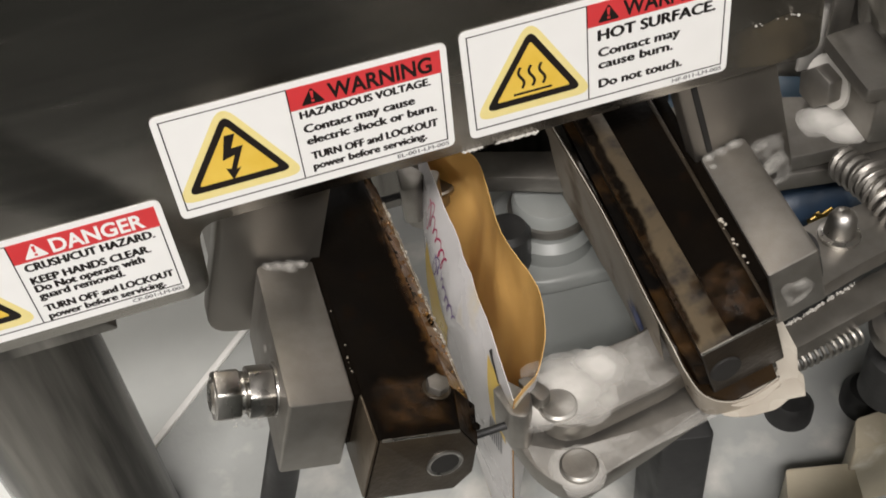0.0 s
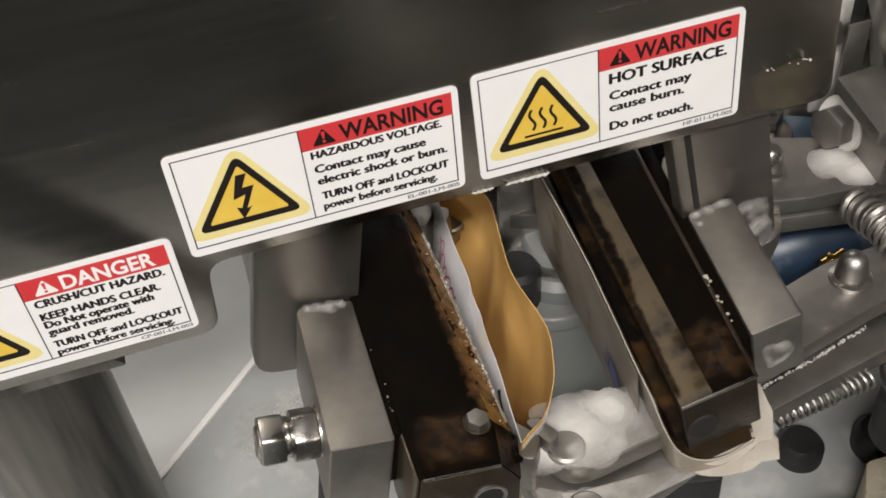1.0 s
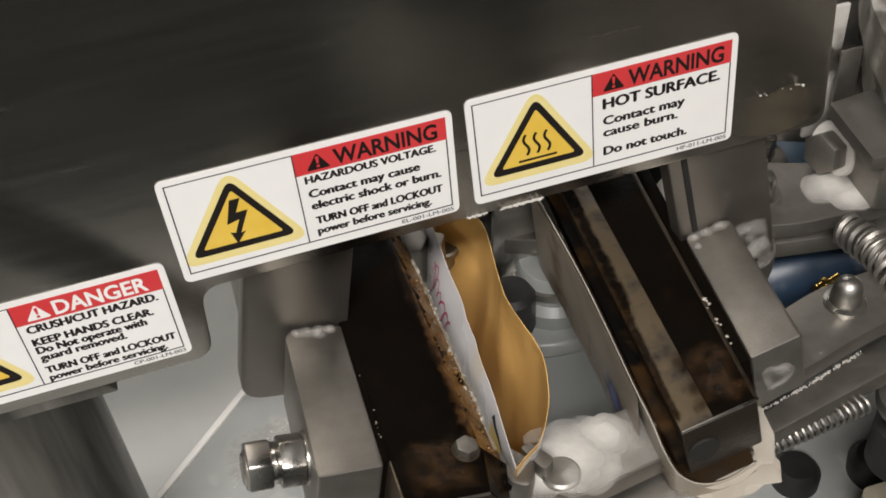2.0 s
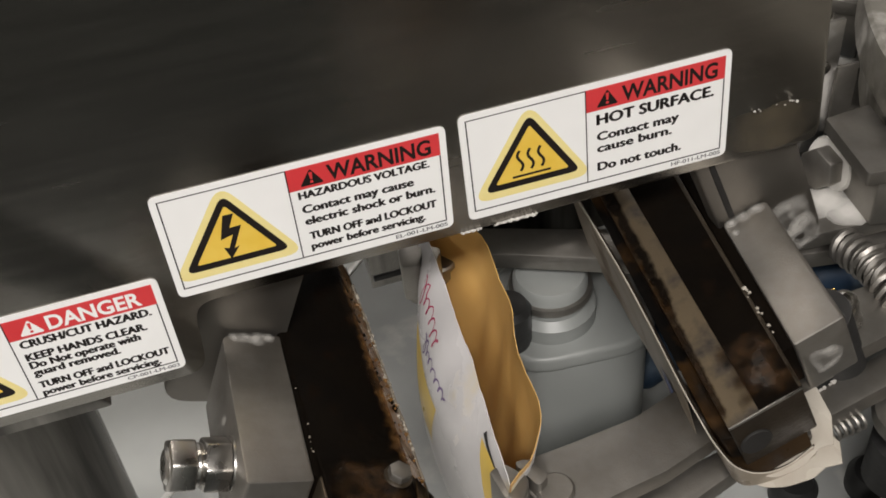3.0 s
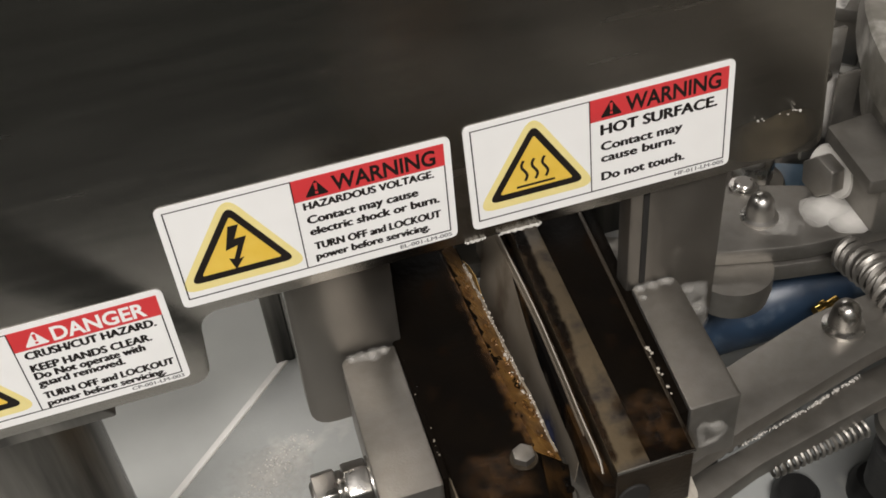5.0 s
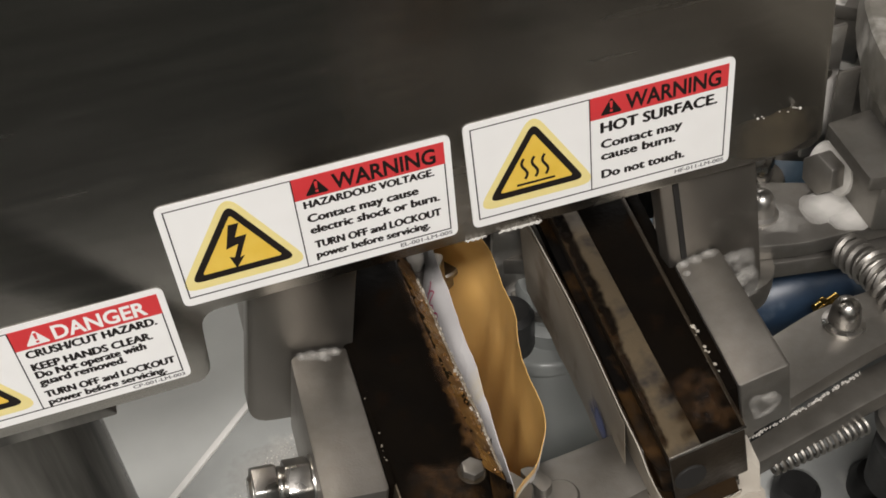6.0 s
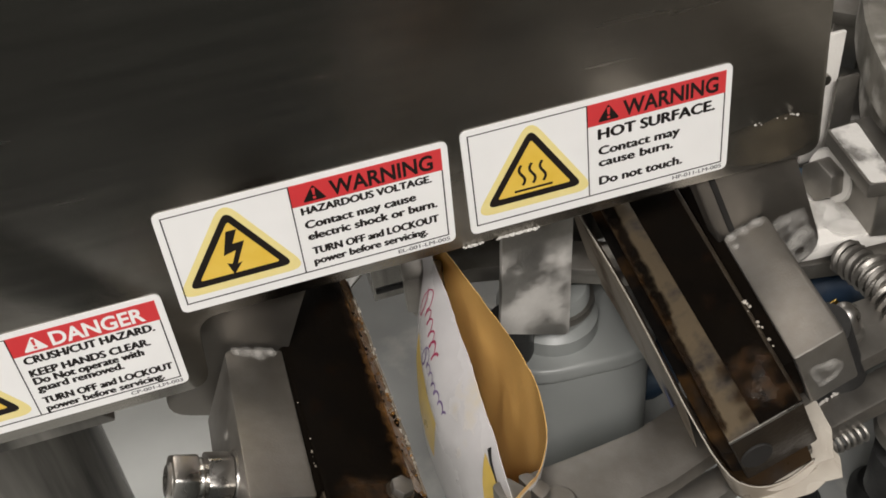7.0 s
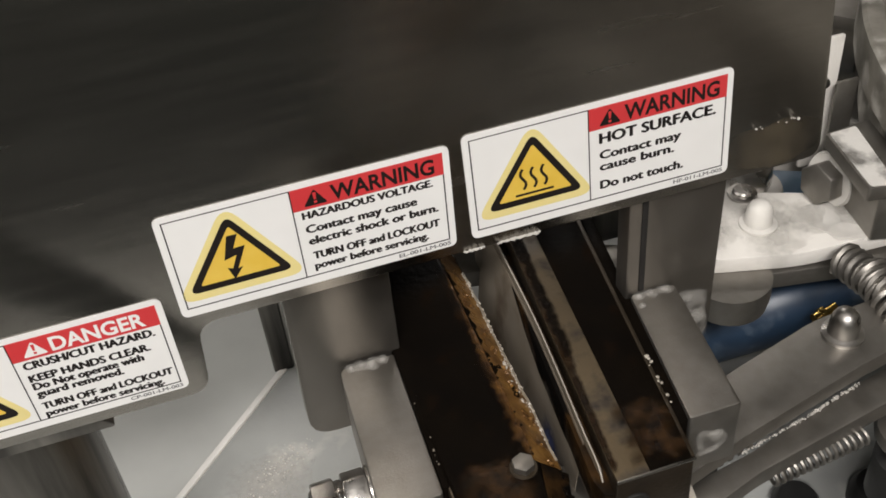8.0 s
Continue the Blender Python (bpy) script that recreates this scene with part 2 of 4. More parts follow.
def part(name, bm, mat, parent=None, label="", smooth=True):
    """One mesh object, drawn in millimetres, under a thing or a part."""
    base, grow = ROOT[parent.name] if parent else (Vector(), 1.0)
    for v in bm.verts:
        v.co = (v.co - base) * grow / 1000
    bmesh.ops.recalc_face_normals(bm, faces=bm.faces)
    me = bpy.data.meshes.new(name)
    bm.to_mesh(me)
    bm.free()
    me.materials.append(mat)
    if smooth:
        me.set_sharp_from_angle(angle=radians(34))
    ob = new(name, me)
    if parent:
        ob.parent = parent
        ROOT[ob.name] = (base, grow)
    return tagged(ob, label)


def merged(*meshes):
    out = bmesh.new()
    for b in meshes:
        me = bpy.data.meshes.new("joined")
        b.to_mesh(me)
        b.free()
        out.from_mesh(me)
        bpy.data.meshes.remove(me)
    return out


def turned(bm, m):
    bmesh.ops.transform(bm, matrix=m, verts=bm.verts)
    return bm


def bevelled(bm, width, segments=2, angle=30):
    if width:
        edges = [e for e in bm.edges if len(e.link_faces) == 2 and e.calc_face_angle(0) > radians(angle)]
        made = bmesh.ops.bevel(bm, geom=edges, offset=width, segments=segments, profile=0.5, affect="EDGES", clamp_overlap=True)
        for f in made["faces"]:
            f.smooth = True
    return bm


def softened(bm):
    for f in bm.faces:
        f.smooth = True
    return bm


def prism(outline, axis, lo, hi, bevel=0.6, segments=2):
    """An outline drawn in the two other axes (in order x, y, z), drawn out along axis."""
    bm = bmesh.new()
    place = {"x": lambda a, b, c: (c, a, b), "y": lambda a, b, c: (a, c, b), "z": lambda a, b, c: (a, b, c)}[axis]
    low = [bm.verts.new(place(a, b, lo)) for a, b in outline]
    high = [bm.verts.new(place(a, b, hi)) for a, b in outline]
    n = len(outline)
    bm.faces.new(low)
    bm.faces.new(high)
    for i in range(n):
        bm.faces.new((low[i], low[(i + 1) % n], high[(i + 1) % n], high[i]))
    bmesh.ops.recalc_face_normals(bm, faces=bm.faces)
    for f in bm.faces:
        if len(f.verts) == 4 and any(radians(1) < e.calc_face_angle(0) < radians(25) for e in f.edges):
            f.smooth = True
    return bevelled(bm, bevel, segments, 25)


def box(x0, x1, y0, y1, z0, z1, bevel=0.8, segments=2):
    return prism([(x0, y0), (x1, y0), (x1, y1), (x0, y1)], "z", z0, z1, bevel, segments)


def rounded(points, radii, steps=5):
    """A closed outline whose corners are rounded by the radii given."""
    out = []
    n = len(points)
    for i in range(n):
        p, a, b, r = Vector(points[i]), Vector(points[i - 1]), Vector(points[(i + 1) % n]), radii[i]
        if r <= 0:
            out.append(tuple(p))
            continue
        u, w = (a - p).normalized(), (b - p).normalized()
        for k in range(steps + 1):
            s = k / steps
            out.append(tuple(p + u * r * (1 - s) ** 2 + w * r * s ** 2))
    return out


def lathe(profile, at, way=(0, 0, 1), segments=28):
    """Turns (radius, height) pairs about a line from a place along a way."""
    bm = bmesh.new()
    rings = []
    for r, h in profile:
        if r <= 1e-6:
            rings.append([bm.verts.new((0, 0, h))])
        else:
            rings.append([bm.verts.new((r * math.cos(2 * math.pi * k / segments), r * math.sin(2 * math.pi * k / segments), h)) for k in range(segments)])
    for a, b in zip(rings, rings[1:]):
        for k in range(segments):
            j = (k + 1) % segments
            if len(a) == 1 and len(b) > 1:
                bm.faces.new((a[0], b[k], b[j]))
            elif len(b) == 1 and len(a) > 1:
                bm.faces.new((a[k], a[j], b[0]))
            elif len(a) > 1:
                bm.faces.new((a[k], a[j], b[j], b[k]))
    for ring in (rings[0], rings[-1]):
        if len(ring) > 1:
            bm.faces.new(ring)
    return turned(softened(bm), Matrix.Translation(at) @ Vector(way).to_track_quat("Z", "Y").to_matrix().to_4x4())


def hexagon(flats, lo, hi, at, way, bevel=0.7, spin=0.0):
    r = flats / math.sqrt(3)
    bm = prism([(r * math.cos(math.pi * k / 3 + spin), r * math.sin(math.pi * k / 3 + spin)) for k in range(6)], "z", lo, hi, bevel)
    return turned(bm, Matrix.Translation(at) @ Vector(way).to_track_quat("Z", "Y").to_matrix().to_4x4())


def hose(points, radius, sides=12, steps=8, closed_ends=True):
    """A round tube along a smooth line through the points."""
    pts = [Vector(p) for p in points]
    line = []
    for i in range(len(pts) - 1):
        a, b, c, d = pts[max(i - 1, 0)], pts[i], pts[i + 1], pts[min(i + 2, len(pts) - 1)]
        for k in range(steps):
            s = k / steps
            line.append(0.5 * (2 * b + (c - a) * s + (2 * a - 5 * b + 4 * c - d) * s * s + (3 * b - a - 3 * c + d) * s ** 3))
    line.append(pts[-1])
    bm = bmesh.new()
    rings = []
    side = None
    for i, p in enumerate(line):
        way = (line[min(i + 1, len(line) - 1)] - line[max(i - 1, 0)]).normalized()
        side = (side - way * side.dot(way)).normalized() if side else way.orthogonal().normalized()
        other = way.cross(side)
        rings.append([bm.verts.new(p + radius * (side * math.cos(2 * math.pi * k / sides) + other * math.sin(2 * math.pi * k / sides))) for k in range(sides)])
    for a, b in zip(rings, rings[1:]):
        for k in range(sides):
            bm.faces.new((a[k], a[(k + 1) % sides], b[(k + 1) % sides], b[k]))
    if closed_ends:
        bm.faces.new(rings[0])
        bm.faces.new(rings[-1])
    return softened(bm)


def coil(a, b, radius, wire, turns):
    """A helical spring from a to b."""
    a, b = Vector(a), Vector(b)
    way = (b - a).normalized()
    side = way.orthogonal().normalized()
    other = way.cross(side)
    n = int(turns * 12)
    return hose([a + (b - a) * k / n + radius * (side * math.cos(math.pi * k / 6) + other * math.sin(math.pi * k / 6)) for k in range(n + 1)], wire, 6, 1)


def heap(spots, seed=1):
    """Soft low drifts of powder: (x, y, z, radius) each."""
    out = []
    for i, (x, y, z, r) in enumerate(spots):
        g = bmesh.new()
        rings, sides = 9, 30
        rows = []
        for k in range(rings + 1):
            s = k / rings
            row = []
            for n in range(sides):
                w = 2 * math.pi * n / sides
                edge = 1 + 0.42 * noise.noise(Vector((math.cos(w) * 1.3 + seed * 7 + i * 3, math.sin(w) * 1.3, 0.3))) + 0.06 * noise.noise(Vector((math.cos(w) * 5, math.sin(w) * 5, seed + i)))
                px, py = math.cos(w) * r * s * edge, math.sin(w) * r * s * edge
                lump = 0.8 + 0.4 * noise.noise(Vector((px * 0.25, py * 0.25, seed + i)))
                row.append(g.verts.new((x + px, y + py, z + (0.013 * r * lump + 0.15) * (1 - 0.9 * s * s))))
            rows.append(row)
        for p, q in zip(rows, rows[1:]):
            for n in range(sides):
                g.faces.new((p[n], p[(n + 1) % sides], q[(n + 1) % sides], q[n]))
        bmesh.ops.remove_doubles(g, verts=rows[0], dist=0.01)
        out.append(softened(g))
    return merged(*out)


def crust(a, b, width, height, count, seed):
    """Uneven crumbs strewn along a line from a to b."""
    rnd = random.Random(seed)
    out = []
    for _ in range(count):
        p = Vector(a).lerp(Vector(b), rnd.random())
        r = height * rnd.uniform(0.35, 1.0)
        g = bmesh.new()
        bmesh.ops.create_icosphere(g, subdivisions=1, radius=r)
        for v in g.verts:
            v.co *= rnd.uniform(0.6, 1.35)
            v.co += p + Vector((0, 0, 0))
        shift = Vector((rnd.uniform(-1, 1) * width, rnd.uniform(-1, 1) * width * 0.4, 0))
        for v in g.verts:
            v.co += shift
        out.append(g)
    return merged(*out)


def loft(sections):
    """A solid through closed sections of the same number of points."""
    bm = bmesh.new()
    rings = [[bm.verts.new(p) for p in sec] for sec in sections]
    n = len(rings[0])
    for a, b in zip(rings, rings[1:]):
        for k in range(n):
            bm.faces.new((a[k], a[(k + 1) % n], b[(k + 1) % n], b[k]))
    bm.faces.new(rings[0])
    bm.faces.new(rings[-1])
    bmesh.ops.recalc_face_normals(bm, faces=bm.faces)
    return bm


def sheet_of(rows, thick=0.25):
    """A thin crust or foil through rows of points."""
    bm = bmesh.new()
    g = [[bm.verts.new(p) for p in row] for row in rows]
    for a, b in zip(g, g[1:]):
        for k in range(len(a) - 1):
            bm.faces.new((a[k], a[k + 1], b[k + 1], b[k]))
    bmesh.ops.recalc_face_normals(bm, faces=bm.faces)
    bmesh.ops.solidify(bm, geom=bm.faces[:], thickness=thick)
    return softened(bm)


def stain_of(rows, both=True):
    """A stain lying on a surface, through rows of points: it thins out towards the start of each row (towards both ends, if both), and in its first and last rows."""
    bm = bmesh.new()
    cover = bm.verts.layers.float.new("cover")
    g = []
    for i, row in enumerate(rows):
        g.append([bm.verts.new(p) for p in row])
        for k, v in enumerate(g[-1]):
            v[cover] = min(1, i / 5, (len(rows) - 1 - i) / 5) * (math.sin(math.pi * k / (len(row) - 1)) if both else k / (len(row) - 1))
    for a, b in zip(g, g[1:]):
        for k in range(len(a) - 1):
            bm.faces.new((a[k], a[k + 1], b[k + 1], b[k]))
    return softened(bm)


def smooth_line(points, steps=6):
    """Points along a smooth flat line through the points given."""
    pts = [Vector(p) for p in points]
    out = []
    for i in range(len(pts) - 1):
        a, b, c, d = pts[max(i - 1, 0)], pts[i], pts[i + 1], pts[min(i + 2, len(pts) - 1)]
        out += [0.5 * (2 * b + (c - a) * s + (2 * a - 5 * b + 4 * c - d) * s * s + (3 * b - a - 3 * c + d) * s ** 3) for s in (q / steps for q in range(steps))]
    return out + [pts[-1]]


# ---- unseen room, added round the machine to shape its reflections ----
def room():
    w = tagged(part("wall_north", box(-2600, 2600, 3000, 3100, -1200, 1650, 0), NORTH), "unseen grey wall behind the machine", "wall", kind="structure")
    # Dark to the south, beige to the east: these tint the guard's reflection.
    tagged(part("wall_south", box(-2600, 2600, -2100, -2000, -1200, 1650, 0), SOUTH), "unseen dark wall added for the guard's reflection", "wall", kind="structure")
    tagged(part("wall_east", box(1600, 1700, -2000, 3000, -1200, 1650, 0), WALL), "unseen beige side wall added for reflections", "wall", kind="structure")
    tagged(part("wall_west", box(-2700, -2600, -2000, 3000, -1200, 1650, 0), WALL), "unseen beige side wall added for reflections", "wall", kind="structure")
    tagged(part("floor", box(-2700, 2700, -2100, 3100, -1300, -1200, 0), FLOORM), "unseen dark floor that the guard reflects", "floor", kind="structure")
    tagged(part("ceiling", box(-2700, 2700, -2100, 3100, 1650, 1750, 0), CEIL), "unseen off-white ceiling", "ceiling", kind="structure")
    # Housings for the added lamps, none of them in view.
    for lx, ly, lz, sx, sy, watts in LAMPS:
        lamp = thing("ceiling_light", (lx * 1000, ly * 1000, 1650), "unseen white ceiling light added over the machine", "lamp", "ceiling lights")
        x, y, hx, hy = lx * 1000, ly * 1000, sx * 500, sy * 500
        part("frame", box(x - hx - 20, x + hx + 20, y - hy - 20, y + hy + 20, 1622, 1650, 4), WHITE, lamp)
        part("diffuser", box(x - hx, x + hx, y - hy, y + hy, 1612, 1622, 2), TUBE, lamp)


# ---- machine deck and frame ----
DECK_Z = -300
GROW = 1.145


def deck():
    tagged(part("machine_deck", prism([(-400, -192), (400, 608), (1500, 608), (1500, -200), (-400, -200)], "z", DECK_Z - 6, DECK_Z, 1), DECK),
           "grey machine deck dusted with white powder", "deck", kind="structure")
    tagged(part("deck_lip", prism([(-400, -192), (400, 608), (396.6, 611.4), (-403.4, -188.6)], "z", DECK_Z - 8, DECK_Z + 1.5, 0.5), LIP), "bright folded lip along the deck edge", "trim", kind="structure")
    tagged(part("side_panel", box(-900, 1500, -200, 1300, -400, -392, 1), PANEL), "smooth light grey panel below the deck edge", "panel", kind="structure")
    tagged(part("machine_base", box(-880, 1480, -180, 1280, -1200, -400, 4), PANEL), "grey machine cabinet standing on the floor", "machine base", kind="structure")
    tagged(part("deck_skirt", prism([(-380, -182), (390, 588), (1480, 588), (1480, -190), (-380, -190)], "z", -392, DECK_Z - 6, 1), PANEL), "grey skirt under the deck", "panel", kind="structure")


def upright():
    u = thing("frame_upright", (36, 252, DECK_Z), "dark steel upright standing behind the jaws", "upright")
    part("column", prism(rounded([(29, 246), (44, 246), (44, 262), (29, 262)], [2] * 4), "z", DECK_Z, 60, 0.8), POST, u)
    part("edge_strip", box(44, 46, 247, 261, DECK_Z, 60, 0.4), STEEL, u)
    part("spilled_powder", heap([(8, 150, DECK_Z, 30)], 61), DRIFT, None)
    tagged(bpy.data.objects["spilled_powder"], "thin white powder spilled on the deck", "powder", kind="stuff")
    tagged(part("spilled_grains", crust((-16, 130, DECK_Z + 0.4), (34, 172, DECK_Z + 0.4), 14, 0.8, 130, 71), POWDER), "white grains spilled on the deck", "grains", kind="stuff")


def guard():
    """The sheet steel guard that carries the stickers, with its stepped lower edge."""
    points = [(-330, -43.5), (1.5, -43.5), (4.5, -5.5), (286, -5.5), (277, 110), (268, 400), (-330, 400)]
    outline = rounded(points, [0, 9, 9, 8, 0, 0, 0])
    g = thing("guard_plate", (0, 2, -43), "dark grey sheet steel guard with a stepped lower edge", "machine guard")
    part("sheet", prism(outline, "y", 0.4, 3.4, 0.35), GUARD, g)
    part("powder_residue", merged(crust((134, 0.2, -5.3), (150, 0.2, -5.3), 1.5, 0.8, 110, 4), crust((119, 0.2, -5.4), (126, 0.2, -5.4), 1.2, 0.7, 34, 5)), POWDER, g, "white powder crumbs along the lower edge")
    part("grime_drops", crust((250, 0.3, 19), (276, 0.3, 20), 6, 0.8, 11, 9), POWDER, g, "dried pale splashes")
    flat_up = Matrix.Rotation(radians(90), 4, "X") @ Matrix.Diagonal((1.5, 0.75, 0.03, 1))
    part("dried_stain", turned(heap([(0, 0, 0, 17)], 51), Matrix.Translation((259, 0.38, 8)) @ flat_up), STAIN, g, "dried brown stain")


def post():
    p = thing("support_post", (-104, 70, -392), "dark round steel post standing under the guard", "post")
    part("column", lathe([(40, -392), (40, -62), (39, -61)], (-104, 70, 0), segments=64), POST, p)
    part("flange", prism(rounded([(-160, 26), (-34, 26), (-34, 110), (-160, 110)], [10] * 4), "z", -60, -52, 1), POST, p)
    part("bracket", prism(rounded([(-150, -52), (-40, -52), (-52, -36), (-150, -36)], [2, 3, 3, 2]), "y", 3.5, 30, 1), POST, p)


# ---- heated jaws ----
LEFT_AT, RIGHT_AT = (82.8, 47.1, -65.3), (167.5, 47.1, -65.3)
def left_jaw():
    j = thing("left_sealing_jaw", (76, 0, -20), "burnt dark steel heat sealing jaw on a grey clamp block", "sealing jaw", "sealing jaws", place=LEFT_AT, grow=GROW)
    def section(y, left, d=3.5):
        return [(left, y, -53), (left, y, -21), (left + 1, y, -20), (107 + 0.7 * d, y, -20), (116 + d, y, -31), (117.5 + d, y, -45), (112 + d, y, -54)]
    bar = part("heater_bar", bevelled(loft([section(-121, 77.6, 0), section(-110, 77.6, 3), section(-28, 75.6), section(9, 86), section(60, 92)]), 0.5), BURNT, j, "black burnt heater bar")
    part("end_face", prism(rounded([(78.2, -20.4), (107, -20.4), (115.6, -31), (117, -45), (111.6, -53.6), (78.2, -52.6)], [0.5] * 6), "y", -121.8, -120.8, 0.3), JAWFACE, bar, "brown heat-tinted end")
    # Highlight on the front top edge, drawn as a bright strip.
    part("bright_edge", prism([(78.8, -122.0), (107, -122.0), (107, -121.2), (78.8, -121.2)], "z", -20.7, -19.7, 0.25), STEEL, bar)
    part("side_face", box(76.8, 77.9, -121, -98, -52, -21, 0.4), ENDSTEEL, bar)
    # No real hole: a black disc stands for the shade inside the bore.
    part("bore", lathe([(0, 0), (5.2, 0), (5.8, 0.5), (5.8, 1.2)], (104.6, -122.4, -37), (0, 1, 0)), DARK, bar, "flat dark disc for the shade in a bore")
    part("bore_rim", lathe([(5.2, 0.3), (6.2, 0), (6.8, 0.2), (6.8, 1.0), (5.2, 1.0), (5.2, 0.3)], (104.6, -122.6, -37), (0, 1, 0)), CHROME, bar)

    def ragged(y, seed):
        return 1.5 * noise.noise(Vector((0.05 * y, seed, 0))) + 0.8 * noise.noise(Vector((0.22 * y, seed, 3))) + 0.4 * noise.noise(Vector((0.6 * y, seed, 6)))
    rows = [-100 + 1.6 * k for k in range(80)]
    part("sealing_strip", sheet_of([[(109.3, y, -20.1), (111.5 + 0.3 * ragged(y, 4), y, -22.3), (115, y, -25.9 + 0.3 * ragged(y, 3)), (119.8, y, -30.9)] for y in rows]), AMBER, j, "amber heat-stained sealing face")
    part("amber_stain", stain_of([[(a + (b - a) * q, y, -19.85) for q in (0, 0.25, 0.5, 0.75, 1)] for y, a, b in ((y, 107 - 0.02 * -y + (2 if y > -30 else 0) + 1.2 * ragged(y, 1), 110.2) for y in rows)], False), AMBERSTAIN, bar, "amber stain spreading over the black top")
    part("brown_stain", stain_of([[(a + (110 - a) * q, y, -19.9) for q in (0, 0.4, 0.8, 1)] for y, a in ((y, 104.5 + 2 * ragged(y, 6)) for y in rows)], False), BROWNSTAIN, bar, "brown scorch beside the sealing face")
    part("face_sheet", sheet_of([[(120.1, y, -30.6), (121.3 + 0.3 * ragged(y, 9), y, -38), (121.2, y, -50)] for y in rows]), FILMBROWN, j, "brown stained sealing face")
    part("front_stain", stain_of([[(x + 2 * ragged(y, x), y, -19.8) for x in (78, 87, 95, 102, 110)] for y in [-128 + 1.2 * k for k in range(30)] if y > -120.6]), FRONTSTAIN, bar, "amber and black scorched front end")
    part("front_slope", sheet_of([[(107.2 + 0.22 * (y + 121), y, -20.2), (116.3 + 0.29 * (y + 121), y, -31)] for y in [-120.8 + 2 * k for k in range(10)]]), SCORCH, bar)
    part("scorched_edge", crust((109, -100, -20.4), (110, 5, -20.4), 1.6, 0.8, 60, 17), BURNT, j, "scorched crust along the edge")
    tagged(part("burnt_residue", crust((114.5, -100, -25.6), (114.5, -4, -25.6), 2.4, 0.9, 60, 11), AMBER, j, "burnt sticky residue"), "burnt sticky residue", kind="stuff")
    part("pale_residue", crust((119.4, -92, -30.4), (119.8, 14, -30.4), 0.8, 0.75, 150, 12), PTFE, j, "pale melted film crust")
    part("melted_ridge", hose([(119.9 + 0.5 * ragged(-96 + 6 * k, 7), -96 + 6 * k, -30.5 + 0.5 * ragged(-96 + 6 * k, 8)) for k in range(19)], 0.55, 6, 4), LINING, j, "pale ridge of melted film")
    part("pale_drops", crust((117.5, -78, -28.6), (117.5, -42, -28.6), 1.2, 1.25, 9, 15), PTFE, j, "pale melted drops")
    part("glossy_drop", crust((116, -66, -26.6), (115.6, -60, -26.6), 1.0, 2.0, 3, 22), BURNT, j, "black glossy drop")
    part("glossy_drop", crust((116, -117, -28.6), (118, -104, -28.6), 1.0, 1.6, 6, 23), BURNT, j)
    part("washer", lathe([(0, -0.2), (5.0, -0.2), (5.2, 0.3), (5.0, 0.6), (0, 0.6)], (104.5, -102.2, -20)), JAWFACE, j)
    part("hex_screw", hexagon(7.4, 0.5, 3.8, (104.5, -102.2, -20), (0, 0, 1), 0.3, 0.4), MILLED, j, "bright hex screw")
    block = part("clamp_block", prism(rounded([(53.5, -31), (76, -31), (74.4, -102.5), (51.2, -102.5)], [4, 1, 1.5, 1.5]), "z", -56, -20, 0.9), MILLED, j, "grey milled clamp block")
    # Black strip that fills the gap between block and bar.
    part("insulation", prism([(76.2, -31), (78.6, -31), (77.4, -100), (74.8, -100)], "z", -47, -20.4, 0.3), BURNT, j)
    part("pale_crumbs", crust((78.2, -34, -20.4), (77, -100, -20.4), 1.1, 0.5, 11, 31), PAD, j, "pale crumbs along the joint")
    axis = (30, -81, -35)
    bolt = part("bolt_head", hexagon(17.5, 0, 9, axis, (1, 0, 0), 1.0, 0.2), CHROME, j, "bright hex bolt")
    part("bolt_face", lathe([(0, -1.2), (5.4, -1.2), (6.6, -0.2), (6.6, 0.5), (0, 0.5)], axis, (1, 0, 0)), CHROME, bolt)
    part("spring_washer", lathe([(0, 9), (7.4, 9), (7.8, 10.2), (7.4, 11.6), (0, 11.6)], axis, (1, 0, 0)), CHROME, bolt)
    part("nut", hexagon(17.5, 11.6, 21, axis, (1, 0, 0), 1.0, 0.45), CHROME, bolt)
    part("flat_washer", lathe([(0, 21), (9.8, 21), (10.1, 22), (9.8, 23.4), (6.5, 23.6), (6.5, 26), (0, 26)], axis, (1, 0, 0)), CHROME, bolt)
    part("drop_rod", lathe([(0, -130), (7, -130), (7, -50), (0, -50)], (60, -80, 0)), BLACK, j, "dark rod under the block")
    part("carrier_plate", prism(rounded([(37, -58), (72, -58), (79.5, -50), (79.5, 60), (39, 60)], [11, 4, 3, 2, 2]), "y", -29, -19, 0.9), PLATE, j, "grey carrier plate with a rounded corner")
    part("carrier_gusset", box(42, 62, -19, 60, -44, 40, 1), MILLED, j)
    for n, (px, py, r) in enumerate([(58, -32.6, 2.6), (62, -32.4, 3.4), (66.5, -32.8, 4.2), (71, -32.4, 3)]):
        part("white_powder", heap([(px, py, -20, r)], n + 3), DRIFT, j, "white powder drift")
    return j


